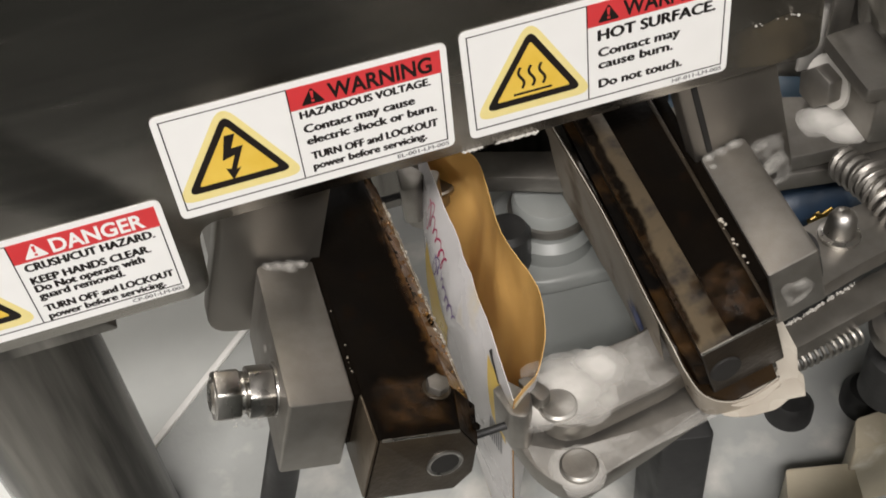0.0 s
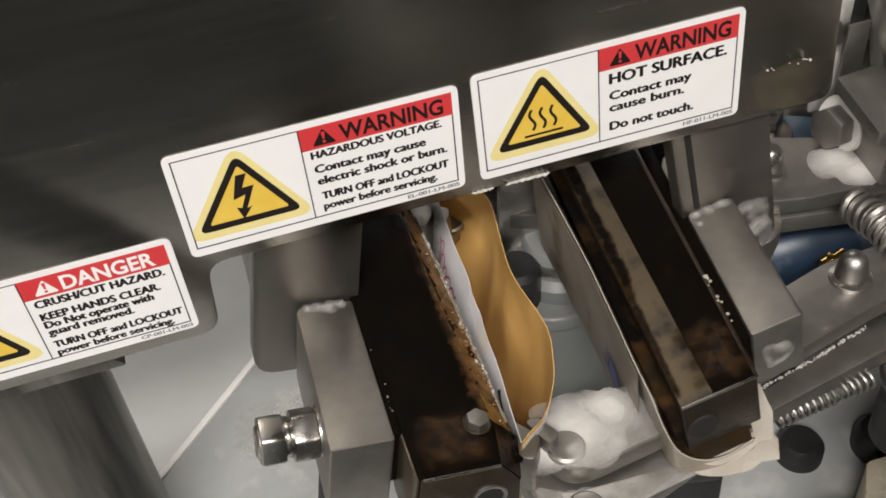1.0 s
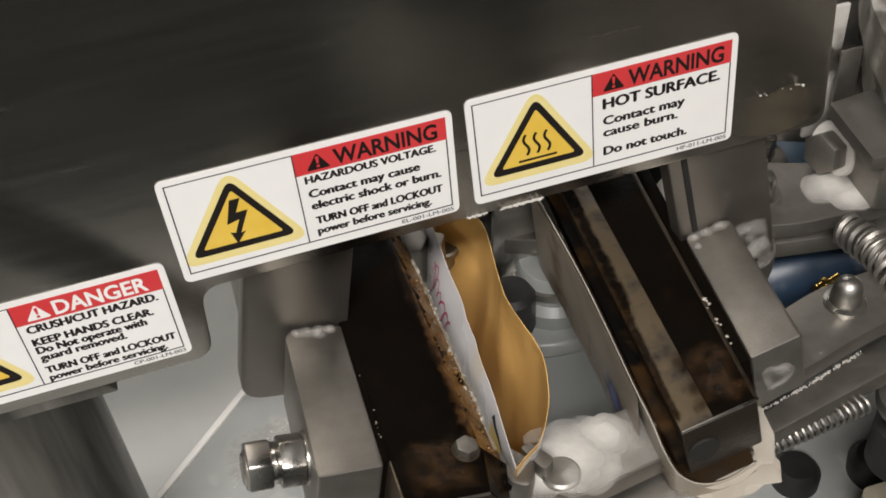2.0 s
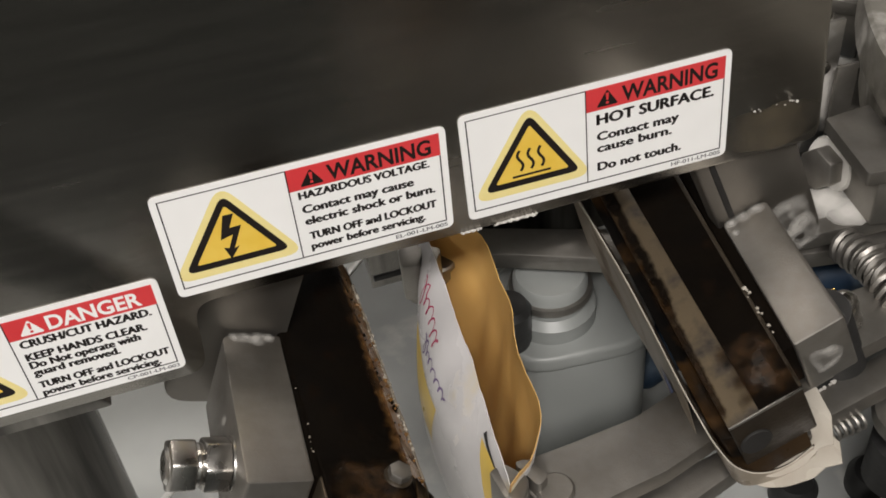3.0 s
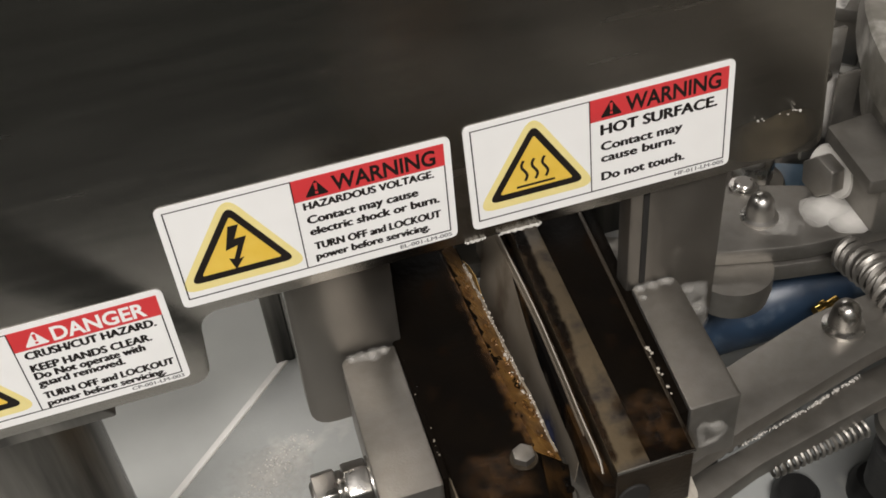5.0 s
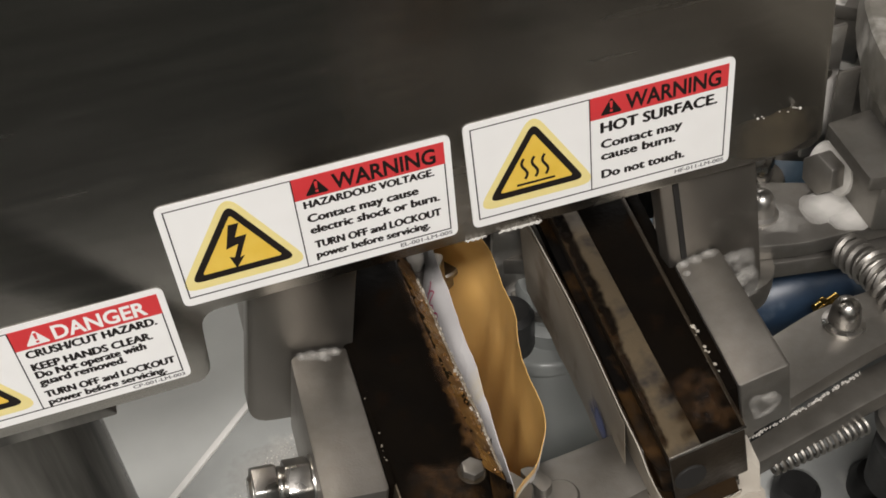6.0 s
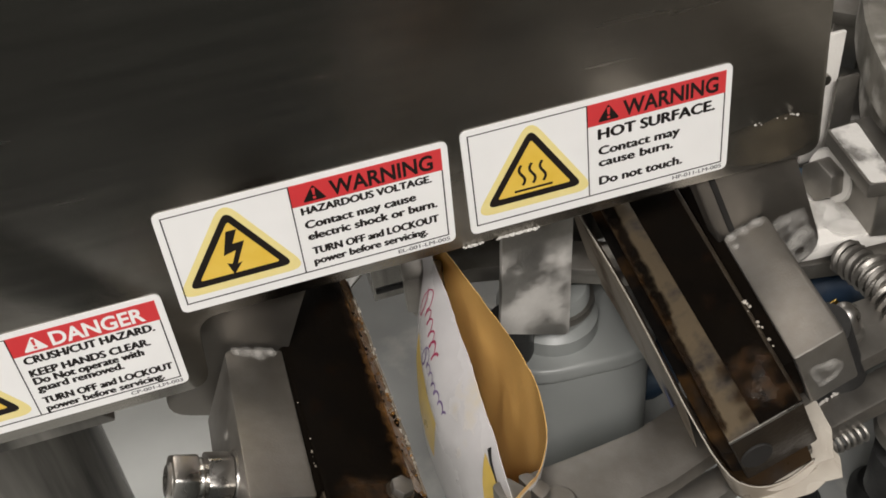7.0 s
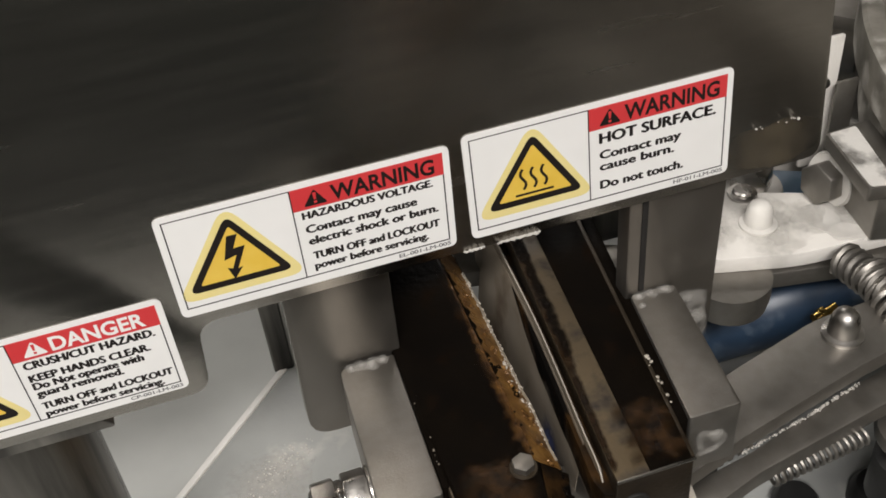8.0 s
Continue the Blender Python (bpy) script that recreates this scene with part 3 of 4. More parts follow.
def right_jaw():
    j = thing("right_sealing_jaw", (150, 0, -20), "heat-tinted steel sealing jaw with a lining sheet", "sealing jaw", "sealing jaws", place=RIGHT_AT, grow=GROW)
    bar = part("heater_bar", prism(rounded([(146, 60), (181, 60), (163, -119.5), (133, -119.5)], [0, 0, 1.0, 1.0]), "z", -50, -21, 0.8), DARKEND, j, "brown heater bar")
    part("burnt_top", prism([(158.2, 58), (181.2, 58), (163, -119.9), (145.8, -119.9)], "z", -21.5, -19.7, 0.25), BURNT, bar, "black burnt crust on the bar")
    part("worn_top", prism([(146, 58), (158, 58), (145.6, -119.9), (133, -119.9)], "z", -21.5, -19.75, 0.25), BRONZE, bar, "bronze worn steel strip")
    # Bright strip drawn for the highlight on this bar's front edge.
    part("bright_edge", prism([(132.8, -120.5), (163.2, -120.5), (163.2, -119.7), (132.8, -119.7)], "z", -20.8, -19.5, 0.25), STEEL, bar)
    # A paler strip stands for the light caught by the bar's right edge.
    part("worn_edge", prism([(179.2, 58), (181.4, 58), (163.2, -119.4), (161.8, -119.4)], "z", -20.5, -19.55, 0.4), JAWFACE, bar, "dull steel strip for the sheen along the edge")

    def ragged(y, seed):
        return 1.6 * noise.noise(Vector((0.05 * y, seed, 0))) + 1.1 * noise.noise(Vector((0.2 * y, seed, 3))) + 0.6 * noise.noise(Vector((0.6 * y, seed, 6)))
    rows = [-119 + 1.6 * k for k in range(110)]
    part("scorched_band", stain_of([[(x + 0.0735 * y, y, -19.6) for x in (141.5, 141.8, 142.6 + 0.03 * (y + 119) + 0.6 * ragged(y, 12), 144.4 + 0.03 * (y + 119) + ragged(y, 14))] for y in rows]), BROWNSTAIN, bar, "scorched dark band")
    part("scorched_specks", stain_of([[(x + 0.0735 * y, y, -19.55) for x in (142.2, 143.6 + ragged(y, 41), 146 + ragged(y, 42), 148.4)] for y in rows if y > -62]), BLACKSTAIN, bar)
    part("front_stain", stain_of([[(x + ragged(y, x), y, -19.55) for x in (141, 149, 155, 160, 166)] for y in [-119 + 1.3 * k for k in range(26)]]), FRONTSTAIN, bar, "amber and black scorched front end")
    # Black disc on the end, for the shade in this bar's bore.
    part("bore", lathe([(0, 0), (6, 0), (6.4, 0.4), (6.4, 1)], (140, -120.4, -37), (0, 1, 0)), DARK, bar)
    # the slack film: x, y and the height of its upper edge, which drops round the front corner
    slack = [(134.6, 60, -23.4), (132.4, -20, -23.4), (130.2, -56, -23.4), (127.4, -90, -23.6), (126.4, -108, -25), (126.6, -114, -35), (129, -118.5, -48), (136, -121.5, -56), (146, -123, -58), (158, -121.8, -57)]
    line = smooth_line(slack)
    lining = part("lining_sheet", sheet_of([[(p.x, p.y, p.z - (p.z + (64 if p.y < -104 else 80)) * q) for p in line] for q in (1, 0.5, 0)]), LINING, j, "pale stained lining sheet along the bar")
    part("stained_film", sheet_of([[(p.x + 0.9, p.y + 0.9, min(z, p.z - 0.8)) for p in line] for z in (-64, -45, -30, 0)]), FILMBROWN, lining, "brown heat-stained film")
    hang = [p for p in line if -97 < p.y < 40]
    part("hanging_sheet", sheet_of([[(p.x - 0.4 - 6 * q - 1.2 * noise.noise(Vector((0.05 * p.y, q, 2))) * q, p.y, p.z - 4 - 54 * q - 3 * noise.noise(Vector((0.09 * p.y, 5, 2))) * q) for p in hang] for q in (0, 0.25, 0.5, 0.75, 1)]), LINING, lining, "pale slack lining hanging below the film")
    part("film_floor", prism([(128.4, -104), (128, -112), (131, -118), (138, -121), (158, -120.6), (162, -104)], "z", -59, -58, 0.2), FILMBROWN, j)
    part("film_edge", hose([p + Vector((0, 0, 0.1)) for p in line], 0.32, 6, 1), PTFE, lining, "bright edge of the film")
    part("side_ledge", prism([(142, 60), (147, 60), (134, -119), (129.4, -117), (128, -110)], "z", -44, -29, 0.5), SCORCH, j, "brown scorched ledge beside the bar")
    part("blue_print", stain_of([[(130.6 + 0.083 * (y + 56) - 1.6 - 6 * q, y, -28 - 54 * q) for q in (0.45, 0.6, 0.75, 0.9)] for y in [-80 + 2.5 * k for k in range(14)]]), BLUESTAIN, lining, "blue smeared print on the lining")
    part("sheet_flap", prism(rounded([(134, -119), (140, -124.5), (150, -126), (160, -122.4), (165, -124), (171, -113), (173, -99), (165, -99), (160, -118)], [2, 3, 4, 1, 0.5, 1, 1, 1, 2]), "z", -59.6, -59.1, 0.15), PTFE, j, "torn white sheet edge")
    part("sheet_flap", prism(rounded([(130, -112), (133, -122), (141, -127), (152, -129.5), (158, -128), (164, -130), (168, -122), (166, -112), (150, -116)], [2, 4, 4, 2, 0.5, 0.5, 1, 2, 2]), "z", -64.4, -63.8, 0.15), PTFE, j)
    block = part("clamp_block", prism(rounded([(177, -36.3), (197, -36.3), (190.6, -103.5), (169.4, -103.5)], [2, 3, 1.5, 1.5]), "z", -52, -20, 0.9), MILLED, j, "grey milled clamp block")
    part("carrier_plate", prism(rounded([(175, -62), (216, -62), (217, 60), (175, 60)], [3, 14, 2, 2]), "y", -36, -26, 0.9), PLATE, j, "grey carrier plate")
    # The slit is not cut: a black strip gives its shade.
    part("slit", box(180.5, 183, -36.7, -35.6, -19, 40, 0.2), DARK, j, "dark strip for the shade in a slit")
    # Black strip in the gap beside the right bar.
    part("insulation", prism([(178.5, 20), (184, 20), (170, -102), (164.5, -102)], "z", -45, -22, 0.5), BURNT, j)
    for n, (px, py, r) in enumerate([(180, -38, 2.8), (185, -37.8, 3.6), (191, -38, 4), (179, -44, 2.2)]):
        part("white_powder", heap([(px, py, -20, r)], n + 5), DRIFT, j, "white powder drift")
    upright = Matrix.Rotation(radians(90), 4, "X")
    part("powder_smear", turned(heap([(0, 0, 0, 9)], 8), Matrix.Translation((179, -103.7, -38)) @ upright), DRIFT, j, "smeared powder")
    part("powder_corner", turned(heap([(0, 0, 0, 13)], 9), Matrix.Translation((204, -36.2, -40)) @ upright), DRIFT, j, "powder caught in the corner")
    part("powder_corner", turned(heap([(0, 0, 0, 11)], 12), Matrix.Translation((207, -36.4, -52)) @ upright), DRIFT, j)
    part("drop_rod", lathe([(0, -120), (13, -120), (13, -60), (0, -60)], (192, -70, 0)), BLACK, j, "dark rod under the block")
    part("pale_crumbs", crust((168.5, -68, -19.6), (165.4, -98, -19.6), 0.9, 1.05, 9, 21), PTFE, j, "pale melted crumbs")
    return j, lining


# ---- rotary carousel with gripper arms ----
CENTRE = (560.0, -42.0)
STEP = 36.0
HUB = (637.0, -1.0, -156.9)


def arm_powder(lower, side, cap, arm_mat, powder, y):
    """Powder lying on an arm: a thin film over the tip of the near arm, thicker drifts on it and round the nuts."""
    if not powder:
        return
    if side < 0:
        film = [(128, 68), (162, 63), (200, 51.5), (200, 27), (162, 37), (130, 40), (113, 41), (107.5, 49), (117, 68)]
        part("powder_film", prism(rounded([(a, y(b)) for a, b in film], [3, 3, 1, 1, 3, 6, 5, 4, 8]), "z", -56.1, -55.7, 0), DUSTFILM, lower, "thin film of white powder")
        part("powder_film", prism(rounded([(a, y(b)) for a, b in [(112, 88), (147, 81), (190, 75), (190, 70), (150, 72), (116, 70), (104, 62), (104, 75)]], [8, 3, 1, 1, 3, 4, 3, 6]), "z", -68.1, -67.7, 0), DUSTFILM, lower)
        spots = [(125, 50, 15), (112, 56, 9), (141, 47, 11), (118, 80, 9)]
    elif arm_mat in (DUSTY, WHITED):
        spots = [(cap[0] - 24, cap[1] + 6, 13), (cap[0] + 2, cap[1] - 10, 13), (cap[0] + 24, cap[1] - 4, 13), (cap[0] + 6, cap[1] + 6, 13), (cap[0] + 48, cap[1] - 10, 12)]
    else:
        spots = [(cap[0] + 6, cap[1] - 3, 11)]
    for n, (px, pv, r) in enumerate(spots):
        part("white_powder", heap([(px, y(pv), -67.9 if side < 0 and pv > 70 else -55.9, r * 1.22)], n + 6), THICK if side < 0 else DRIFT, lower, "drift of white powder")


def gripper_arm(parent, side, mats):
    """One arm of a station: side -1 reaches the front edge of the pouch, +1 the back edge. Drawn at the sealing station."""
    arm_mat, nut_mat, powder = mats

    def y(v):
        return CENTRE[1] + side * v

    def plan(pts):
        return [(a, y(b)) for a, b in pts]
    if side < 0:
        bar = [(113, 89), (148, 80), (204, 62.5), (270, 50), (420, 28), (420, 8), (265, 36), (206, 52), (150, 62), (128, 62), (106, 42), (99, 50), (103, 74)]
        studs = (58, 79)
    else:
        bar = [(113, 123), (148, 112), (204, 88), (270, 60), (420, 28), (420, 8), (265, 38), (206, 62), (150, 90), (128, 96), (106, 78), (99, 84), (103, 108)]
        studs = (94, 113)
    lower = part("gripper_arm", prism(rounded(plan(bar), [8, 3, 3, 6, 0, 0, 6, 3, 8, 8, 3, 4, 8]), "z", -78, -68, 0.9), MILLED if arm_mat == WHITED else arm_mat, parent, "steel gripper arm")
    if side < 0:
        cover, cap = [(128, 69), (163, 64), (202, 52), (267, 36), (345, 22), (345, -8), (300, 4), (262, 6), (219, 18), (162, 36), (130, 39), (112, 40), (106, 48), (116, 69)], (268, 18)
        radii = [3, 3, 3, 8, 2, 2, 10, 8, 3, 3, 6, 5, 4, 8]
    else:
        cover, cap = [(214, 60), (238, 46), (280, 34), (345, 30), (345, 58), (309, 72), (284, 83), (262, 92), (232, 92)], (272, 60)
        radii = [10, 8, 10, 2, 2, 6, 6, 5, 8]
    part("cover_link", prism(rounded(plan(cover), radii), "z", -65, -56, 0.9), arm_mat, lower)
    part("cap_nut", lathe([(0, 15), (2.5, 14.6), (4.8, 13), (6, 10.5), (6.4, 8), (7, 2.5), (9.2, 1.6), (9.2, 0), (0, 0)], (cap[0], y(cap[1]), -56)), nut_mat, lower, "domed cap nut")
    if side > 0:
        part("boss", lathe([(0, -22), (12, -22), (19, -16), (20, -10), (20, 0), (0, 0)], (cap[0] - 24, y(cap[1] - 18), -65)), MILLED, lower)
        clip = part("ledge_block", prism(rounded(plan([(311, 72), (336, 74), (328, 24), (305, 28)]), [1.5] * 4), "z", -28, -20.6, 0.8), MILLED, lower, "steel ledge on the turret")
        if arm_mat == WHITED:
            part("ledge_powder", prism(rounded(plan([(312, 71), (327, 71.5), (318, 26), (306.5, 29)]), [2] * 4), "z", -20.7, -20.2, 0), CAKED, clip, "thick white powder on the ledge")
        part("ledge_web", prism(rounded(plan([(319, 72), (336, 74), (330, 26), (314, 30)]), [1.5] * 4), "z", -56, -28, 0.8), MILLED, clip)
        part("hex_bolt", hexagon(19, 0, 9, (304, y(64), -44), (1, 0.22, -0.12), 1.0, 0.3), MILLED, clip, "steel hex bolt")
        part("washer", lathe([(0, 9), (13.5, 9), (14.5, 11), (13.5, 13.5), (9, 14), (9, 20), (0, 20)], (304, y(64), -44), (1, 0.22, -0.12)), WHITED, clip, "powder-caked washer")
        part("caked_powder", heap([(306, y(52), -56, 14)], 31), THICK, clip, "caked white powder under the bolt")
        part("caked_powder", heap([(310, y(42), -56, 11)], 32), THICK, clip)
        part("upright_plate", box(317, 331, min(y(96), y(98.5)), max(y(96), y(98.5)), -60, 16, 0.6), WHITED if arm_mat == WHITED else DUSTY, clip, "dusted upright plate")
        part("upright_plate", box(326, 338, min(y(89), y(91)), max(y(89), y(91)), -60, -6, 0.6), MILLED, clip)
        part("plate_screw", lathe([(0, -3), (2.4, -3), (3, -2), (3, 0), (0, 0)], (322, y(95.5), -8), (0, 1, 0)), CHROME, clip)
    if side > 0:
        part("pivot_nut", lathe([(0, 3.4), (4.2, 3.4), (5, 2.6), (5, 1.4), (7.4, 1.2), (7.6, 0), (0, 0)], (277, y(84), -56)), CHROME, lower, "bright pivot nut")
    stud_mat = DUSTY if powder and side < 0 else arm_mat
    part("pivot_stud", lathe([(0, 3), (6.6, 3), (7.6, 2), (7.6, 0), (0, 0)], (119, y(studs[0]), -56 if side < 0 else -68)), stud_mat, lower)
    part("pivot_stud", lathe([(0, 3), (6.6, 3), (7.6, 2), (7.6, -1), (0, -1)], (119, y(studs[1]), -68)), stud_mat, lower)
    tip, tip_mat = (7, arm_mat) if side < 0 else (36, MILLED)
    part("jaw_tip", prism(rounded(plan([(96, 40 + tip), (103, 38 + tip), (110, 48 + tip), (104, 58 + tip), (98, 54 + tip)]), [2, 2, 3, 3, 2]), "z", -68, -46, 0.9), tip_mat, lower)
    part("jaw_tip", prism(rounded(plan([(107, 38 + tip), (112, 38 + tip), (118, 48 + tip), (112, 52 + tip)]), [2, 2, 3, 3]), "z", -68, -48, 0.9), tip_mat, lower)
    part("jaw_pin", lathe([(0, 0), (1.6, 0), (1.6, 14), (0, 14)], (84, y(50 + tip), -58), (1, 0, 0)), BLACK, lower)
    for k in range(12 if side < 0 else 0):
        part("rack_tooth", prism(rounded(plan([(150 + 5 * k, 63 - 1.1 * k), (152.4 + 5 * k, 62.5 - 1.1 * k), (152.4 + 5 * k, 60 - 1.1 * k), (150 + 5 * k, 60.5 - 1.1 * k)]), [0] * 4), "z", -68.5, -65.5, 0.2), arm_mat, lower)
    part("tension_spring", coil((212, y(58.5), -80), (262, y(52), -82), 4.0, 0.95, 15), MILLED, lower, "coiled tension spring")
    if side < 0:
        part("powder_line", merged(crust((203, y(51.5), -67.6), (236, y(44.5), -67.6), 1.2, 0.7, 70, 81), crust((236, y(44.5), -67.6), (266, y(36.5), -67.6), 1.4, 0.8, 60, 82)), DRIFTLINE, lower, "powder caught between the arm and its cover")
    part("clamp_spring", coil((297, y(-26), -58), (298, y(8), -52), 7.4, 1.9, 7), MILLED, lower, "thick compression spring")
    if side > 0:
        return arm_powder(lower, side, cap, arm_mat, powder, y)
    stack = part("spring_post", lathe([(0, -60), (15, -60), (15, -34), (11, -32), (11, -22), (0, -22)], (284, y(58), -66)), BLACK, lower, "black rubber foot")
    part("post_washer", lathe([(0, -22), (17, -22), (18, -18), (17, -15), (0, -15)], (284, y(58), -66)), arm_mat, stack)
    part("post_nut", hexagon(20, -15, -2, (284, y(58), -66), (0, 0, 1), 1.0, 0.3), nut_mat, stack)
    arm_powder(lower, side, cap, arm_mat, powder, y)


def carousel():
    c = thing("carousel", (*CENTRE, -100), "rotary steel carousel with paired pouch gripper arms", "carousel", place=HUB, grow=GROW)
    part("turret", lathe([(0, 8), (222, 8), (226, 11), (234, 11), (236, 9.5), (236, -14), (228, -18), (228, -50), (170, -52), (170, -196), (0, -196)], (*CENTRE, 0), segments=72), TURRET, c, "round steel turret")
    kinds = {-1: (STEEL, STEEL, False, False), 0: (MILLED, MILLED, True, False), 1: (MILLED, MILLED, False, True), 2: (MILLED, WHITED, False, True), 3: (DUSTY, MILLED, True, False)}
    for k, mats in kinds.items():
        for side in (-1, 1):
            before = set(bpy.data.objects)
            far = side > 0
            gripper_arm(c, side, (mats[1] if far else mats[0], WHITED if k == 2 and far else CHROME, mats[3] if far else mats[2]))
            m = Matrix.Rotation(radians(-STEP * k), 4, "Z")
            for ob in set(bpy.data.objects) - before:
                if ob.type == "MESH":
                    ob.data.transform(m)
    return c


# ---- pouches ----
def pouch(seed, gape, swell, label):
    """A pouch with its mouth up: a printed wall, and a golden inner wall seen through the mouth."""
    bx, by = 108.0, -45.0
    p = thing("pouch", (bx, by, -160), label, "pouch", "pouches", place=(123.8, 11.0, -250.5), grow=1.2)
    y0, y1, z0, z1 = -113.0, 46.0, -178.0, -24.0

    def surface(sign, u, v, off=0.0):
        """A point of one wall: u from the front edge to the back, v from the bottom to the mouth."""
        s = max(math.sin(math.pi * u), 0)
        body = s * math.sin(math.pi * (1 - v) ** 0.65)
        crease = 0.9 * noise.noise(Vector((u * 8 + seed, v * 6, sign * 3))) + 0.35 * noise.noise(Vector((u * 26, v * 14 + seed, sign)))
        at = u * (len(gape) - 1)
        n = min(int(at), len(gape) - 2)
        w = at - n
        a, b, c, d = gape[max(n - 1, 0)], gape[n], gape[n + 1], gape[min(n + 2, len(gape) - 1)]
        wide = 0.5 * (2 * b + (c - a) * w + (2 * a - 5 * b + 4 * c - d) * w * w + (3 * b - a - 3 * c + d) * w ** 3)
        wide *= min(1, u / 0.05)
        fold = (1.1 * math.sin(31 * u + seed) * (1 - v) + 0.5 * math.sin(17 * u + 9 * v + seed)) * s if sign > 0 else 0
        x = 97 + 12 * u + 1.5 * s + (-swell * body if sign < 0 else 0.15 * swell * body + wide * v ** 1.1) + fold + crease * s ** 0.5
        lift = 1.0 * math.sin(5 * u + seed) + 0.8 * noise.noise(Vector((u * 9, seed, 0)))
        return Vector((x + sign * off, y0 + (y1 - y0) * u + 14 * (1 - u) * (1 - v) ** 0.7, z0 + (z1 - z0) * v + lift * v ** 6))

    def wall(sign, thick, off=0.0, top=1.0):
        nu, nv = 44, 26
        bm = bmesh.new()
        a, b = [[[bm.verts.new(surface(sign, i / nu, top * k / nv, o)) for k in range(nv + 1)] for i in range(nu + 1)] for o in (off, off + thick)]
        for i in range(nu):
            for k in range(nv):
                bm.faces.new((a[i][k], a[i + 1][k], a[i + 1][k + 1], a[i][k + 1]))
                bm.faces.new((b[i][k], b[i][k + 1], b[i + 1][k + 1], b[i + 1][k]))
            bm.faces.new((a[i][nv], a[i + 1][nv], b[i + 1][nv], b[i][nv]))
        return softened(bm)

    def patch(sign, corners, off):
        """A printed patch that follows the wall; corners in u, v."""
        n = 8
        bm = bmesh.new()
        c = [Vector(q) for q in corners]
        g = [[bm.verts.new(surface(sign, *(c[0].lerp(c[1], i / n)).lerp(c[3].lerp(c[2], i / n), k / n), off)) for k in range(n + 1)] for i in range(n + 1)]
        for i in range(n):
            for k in range(n):
                bm.faces.new((g[i][k], g[i + 1][k], g[i + 1][k + 1], g[i][k + 1]))
        return softened(bm)

    front = part("printed_wall", wall(-1, 0.3), FILMOUT, p, "white film printed in yellow and crimson")
    back = part("golden_wall", wall(1, 0.3), FILMIN, p, "golden brown film")
    part("outer_film", wall(1, 0.2, 0.45, 0.97), FILMOUT, back, "white printed outer face")
    part("yellow_print", patch(-1, [(0.4, 0.66), (0.7, 0.7), (0.7, 0.85), (0.4, 0.81)], 0.5), YELLOWFILM, front, "yellow printed patch")
    part("yellow_print", patch(-1, [(0.03, 0.74), (0.1, 0.78), (0.17, 0.96), (0.05, 0.95)], 0.5), YELLOWFILM, front)

    def script(u0, u1, level, tall, letters, mat, name, label):
        """A line of looping brush script that follows the wall."""
        n = letters * 14
        line = []
        for i in range(n + 1):
            s = i / n
            ph = s * letters * 2 * math.pi + 1.5 * noise.noise(Vector((s * letters * 0.7, seed, 8)))
            grow = 0.35 + 0.9 * abs(noise.noise(Vector((s * letters * 0.8, seed, 4)))) + (0.6 if s < 1.2 / letters else 0)
            line.append(Vector((u0 + (u1 - u0) * (s + 0.5 / letters * math.sin(ph) * grow), level + tall * grow * math.cos(ph) + 0.008 * math.sin(4 * s))))
        bm = bmesh.new()
        last = None
        for i, p in enumerate(line):
            side = (line[min(i + 1, n)] - line[max(i - 1, 0)]).normalized().orthogonal() * (0.0027 + 0.001 * math.sin(0.4 * i))
            pair = [bm.verts.new(surface(-1, *(p + d * side), 0.55)) for d in (-1, 1)]
            if last:
                bm.faces.new((last[0], pair[0], pair[1], last[1]))
            last = pair
        part(name, softened(bm), mat, front, label)

    script(0.75, 0.52, 0.93, 0.036, 6, MAGENTA, "crimson_script", "crimson brush script")
    script(0.6, 0.37, 0.875, 0.024, 7, NAVY, "violet_script", "violet brush script")
    part("tear_notch", patch(-1, [(0.075, 0.95), (0.085, 0.945), (0.17, 0.975), (0.165, 0.99)], 0.6), DARK, front, "dark notch near the front edge")
    for k in range(6):
        part("grey_mark", patch(-1, [(0.05 + 0.012 * k, 0.66), (0.056 + 0.012 * k, 0.66), (0.056 + 0.012 * k, 0.76), (0.05 + 0.012 * k, 0.76)], 0.55), GREYINK, front)
    return p, back


def pouches():
    # how far the mouth gapes, from the front edge to the back
    return [pouch(1.0, (9, 20, 22.5, 18.5, 19, 21.5, 4), 13, "white printed pouch with a wavy golden inside, mouth open"),
            pouch(2.3, (8, 18.5, 19, 21.5, 23.5, 22, 4), 19, "white and yellow printed pouch with a golden inside"),
            pouch(4.1, (9, 20.5, 21.5, 17.5, 12, 6, 1), 20, "bulging printed pouch with a golden inside, mouth open")]


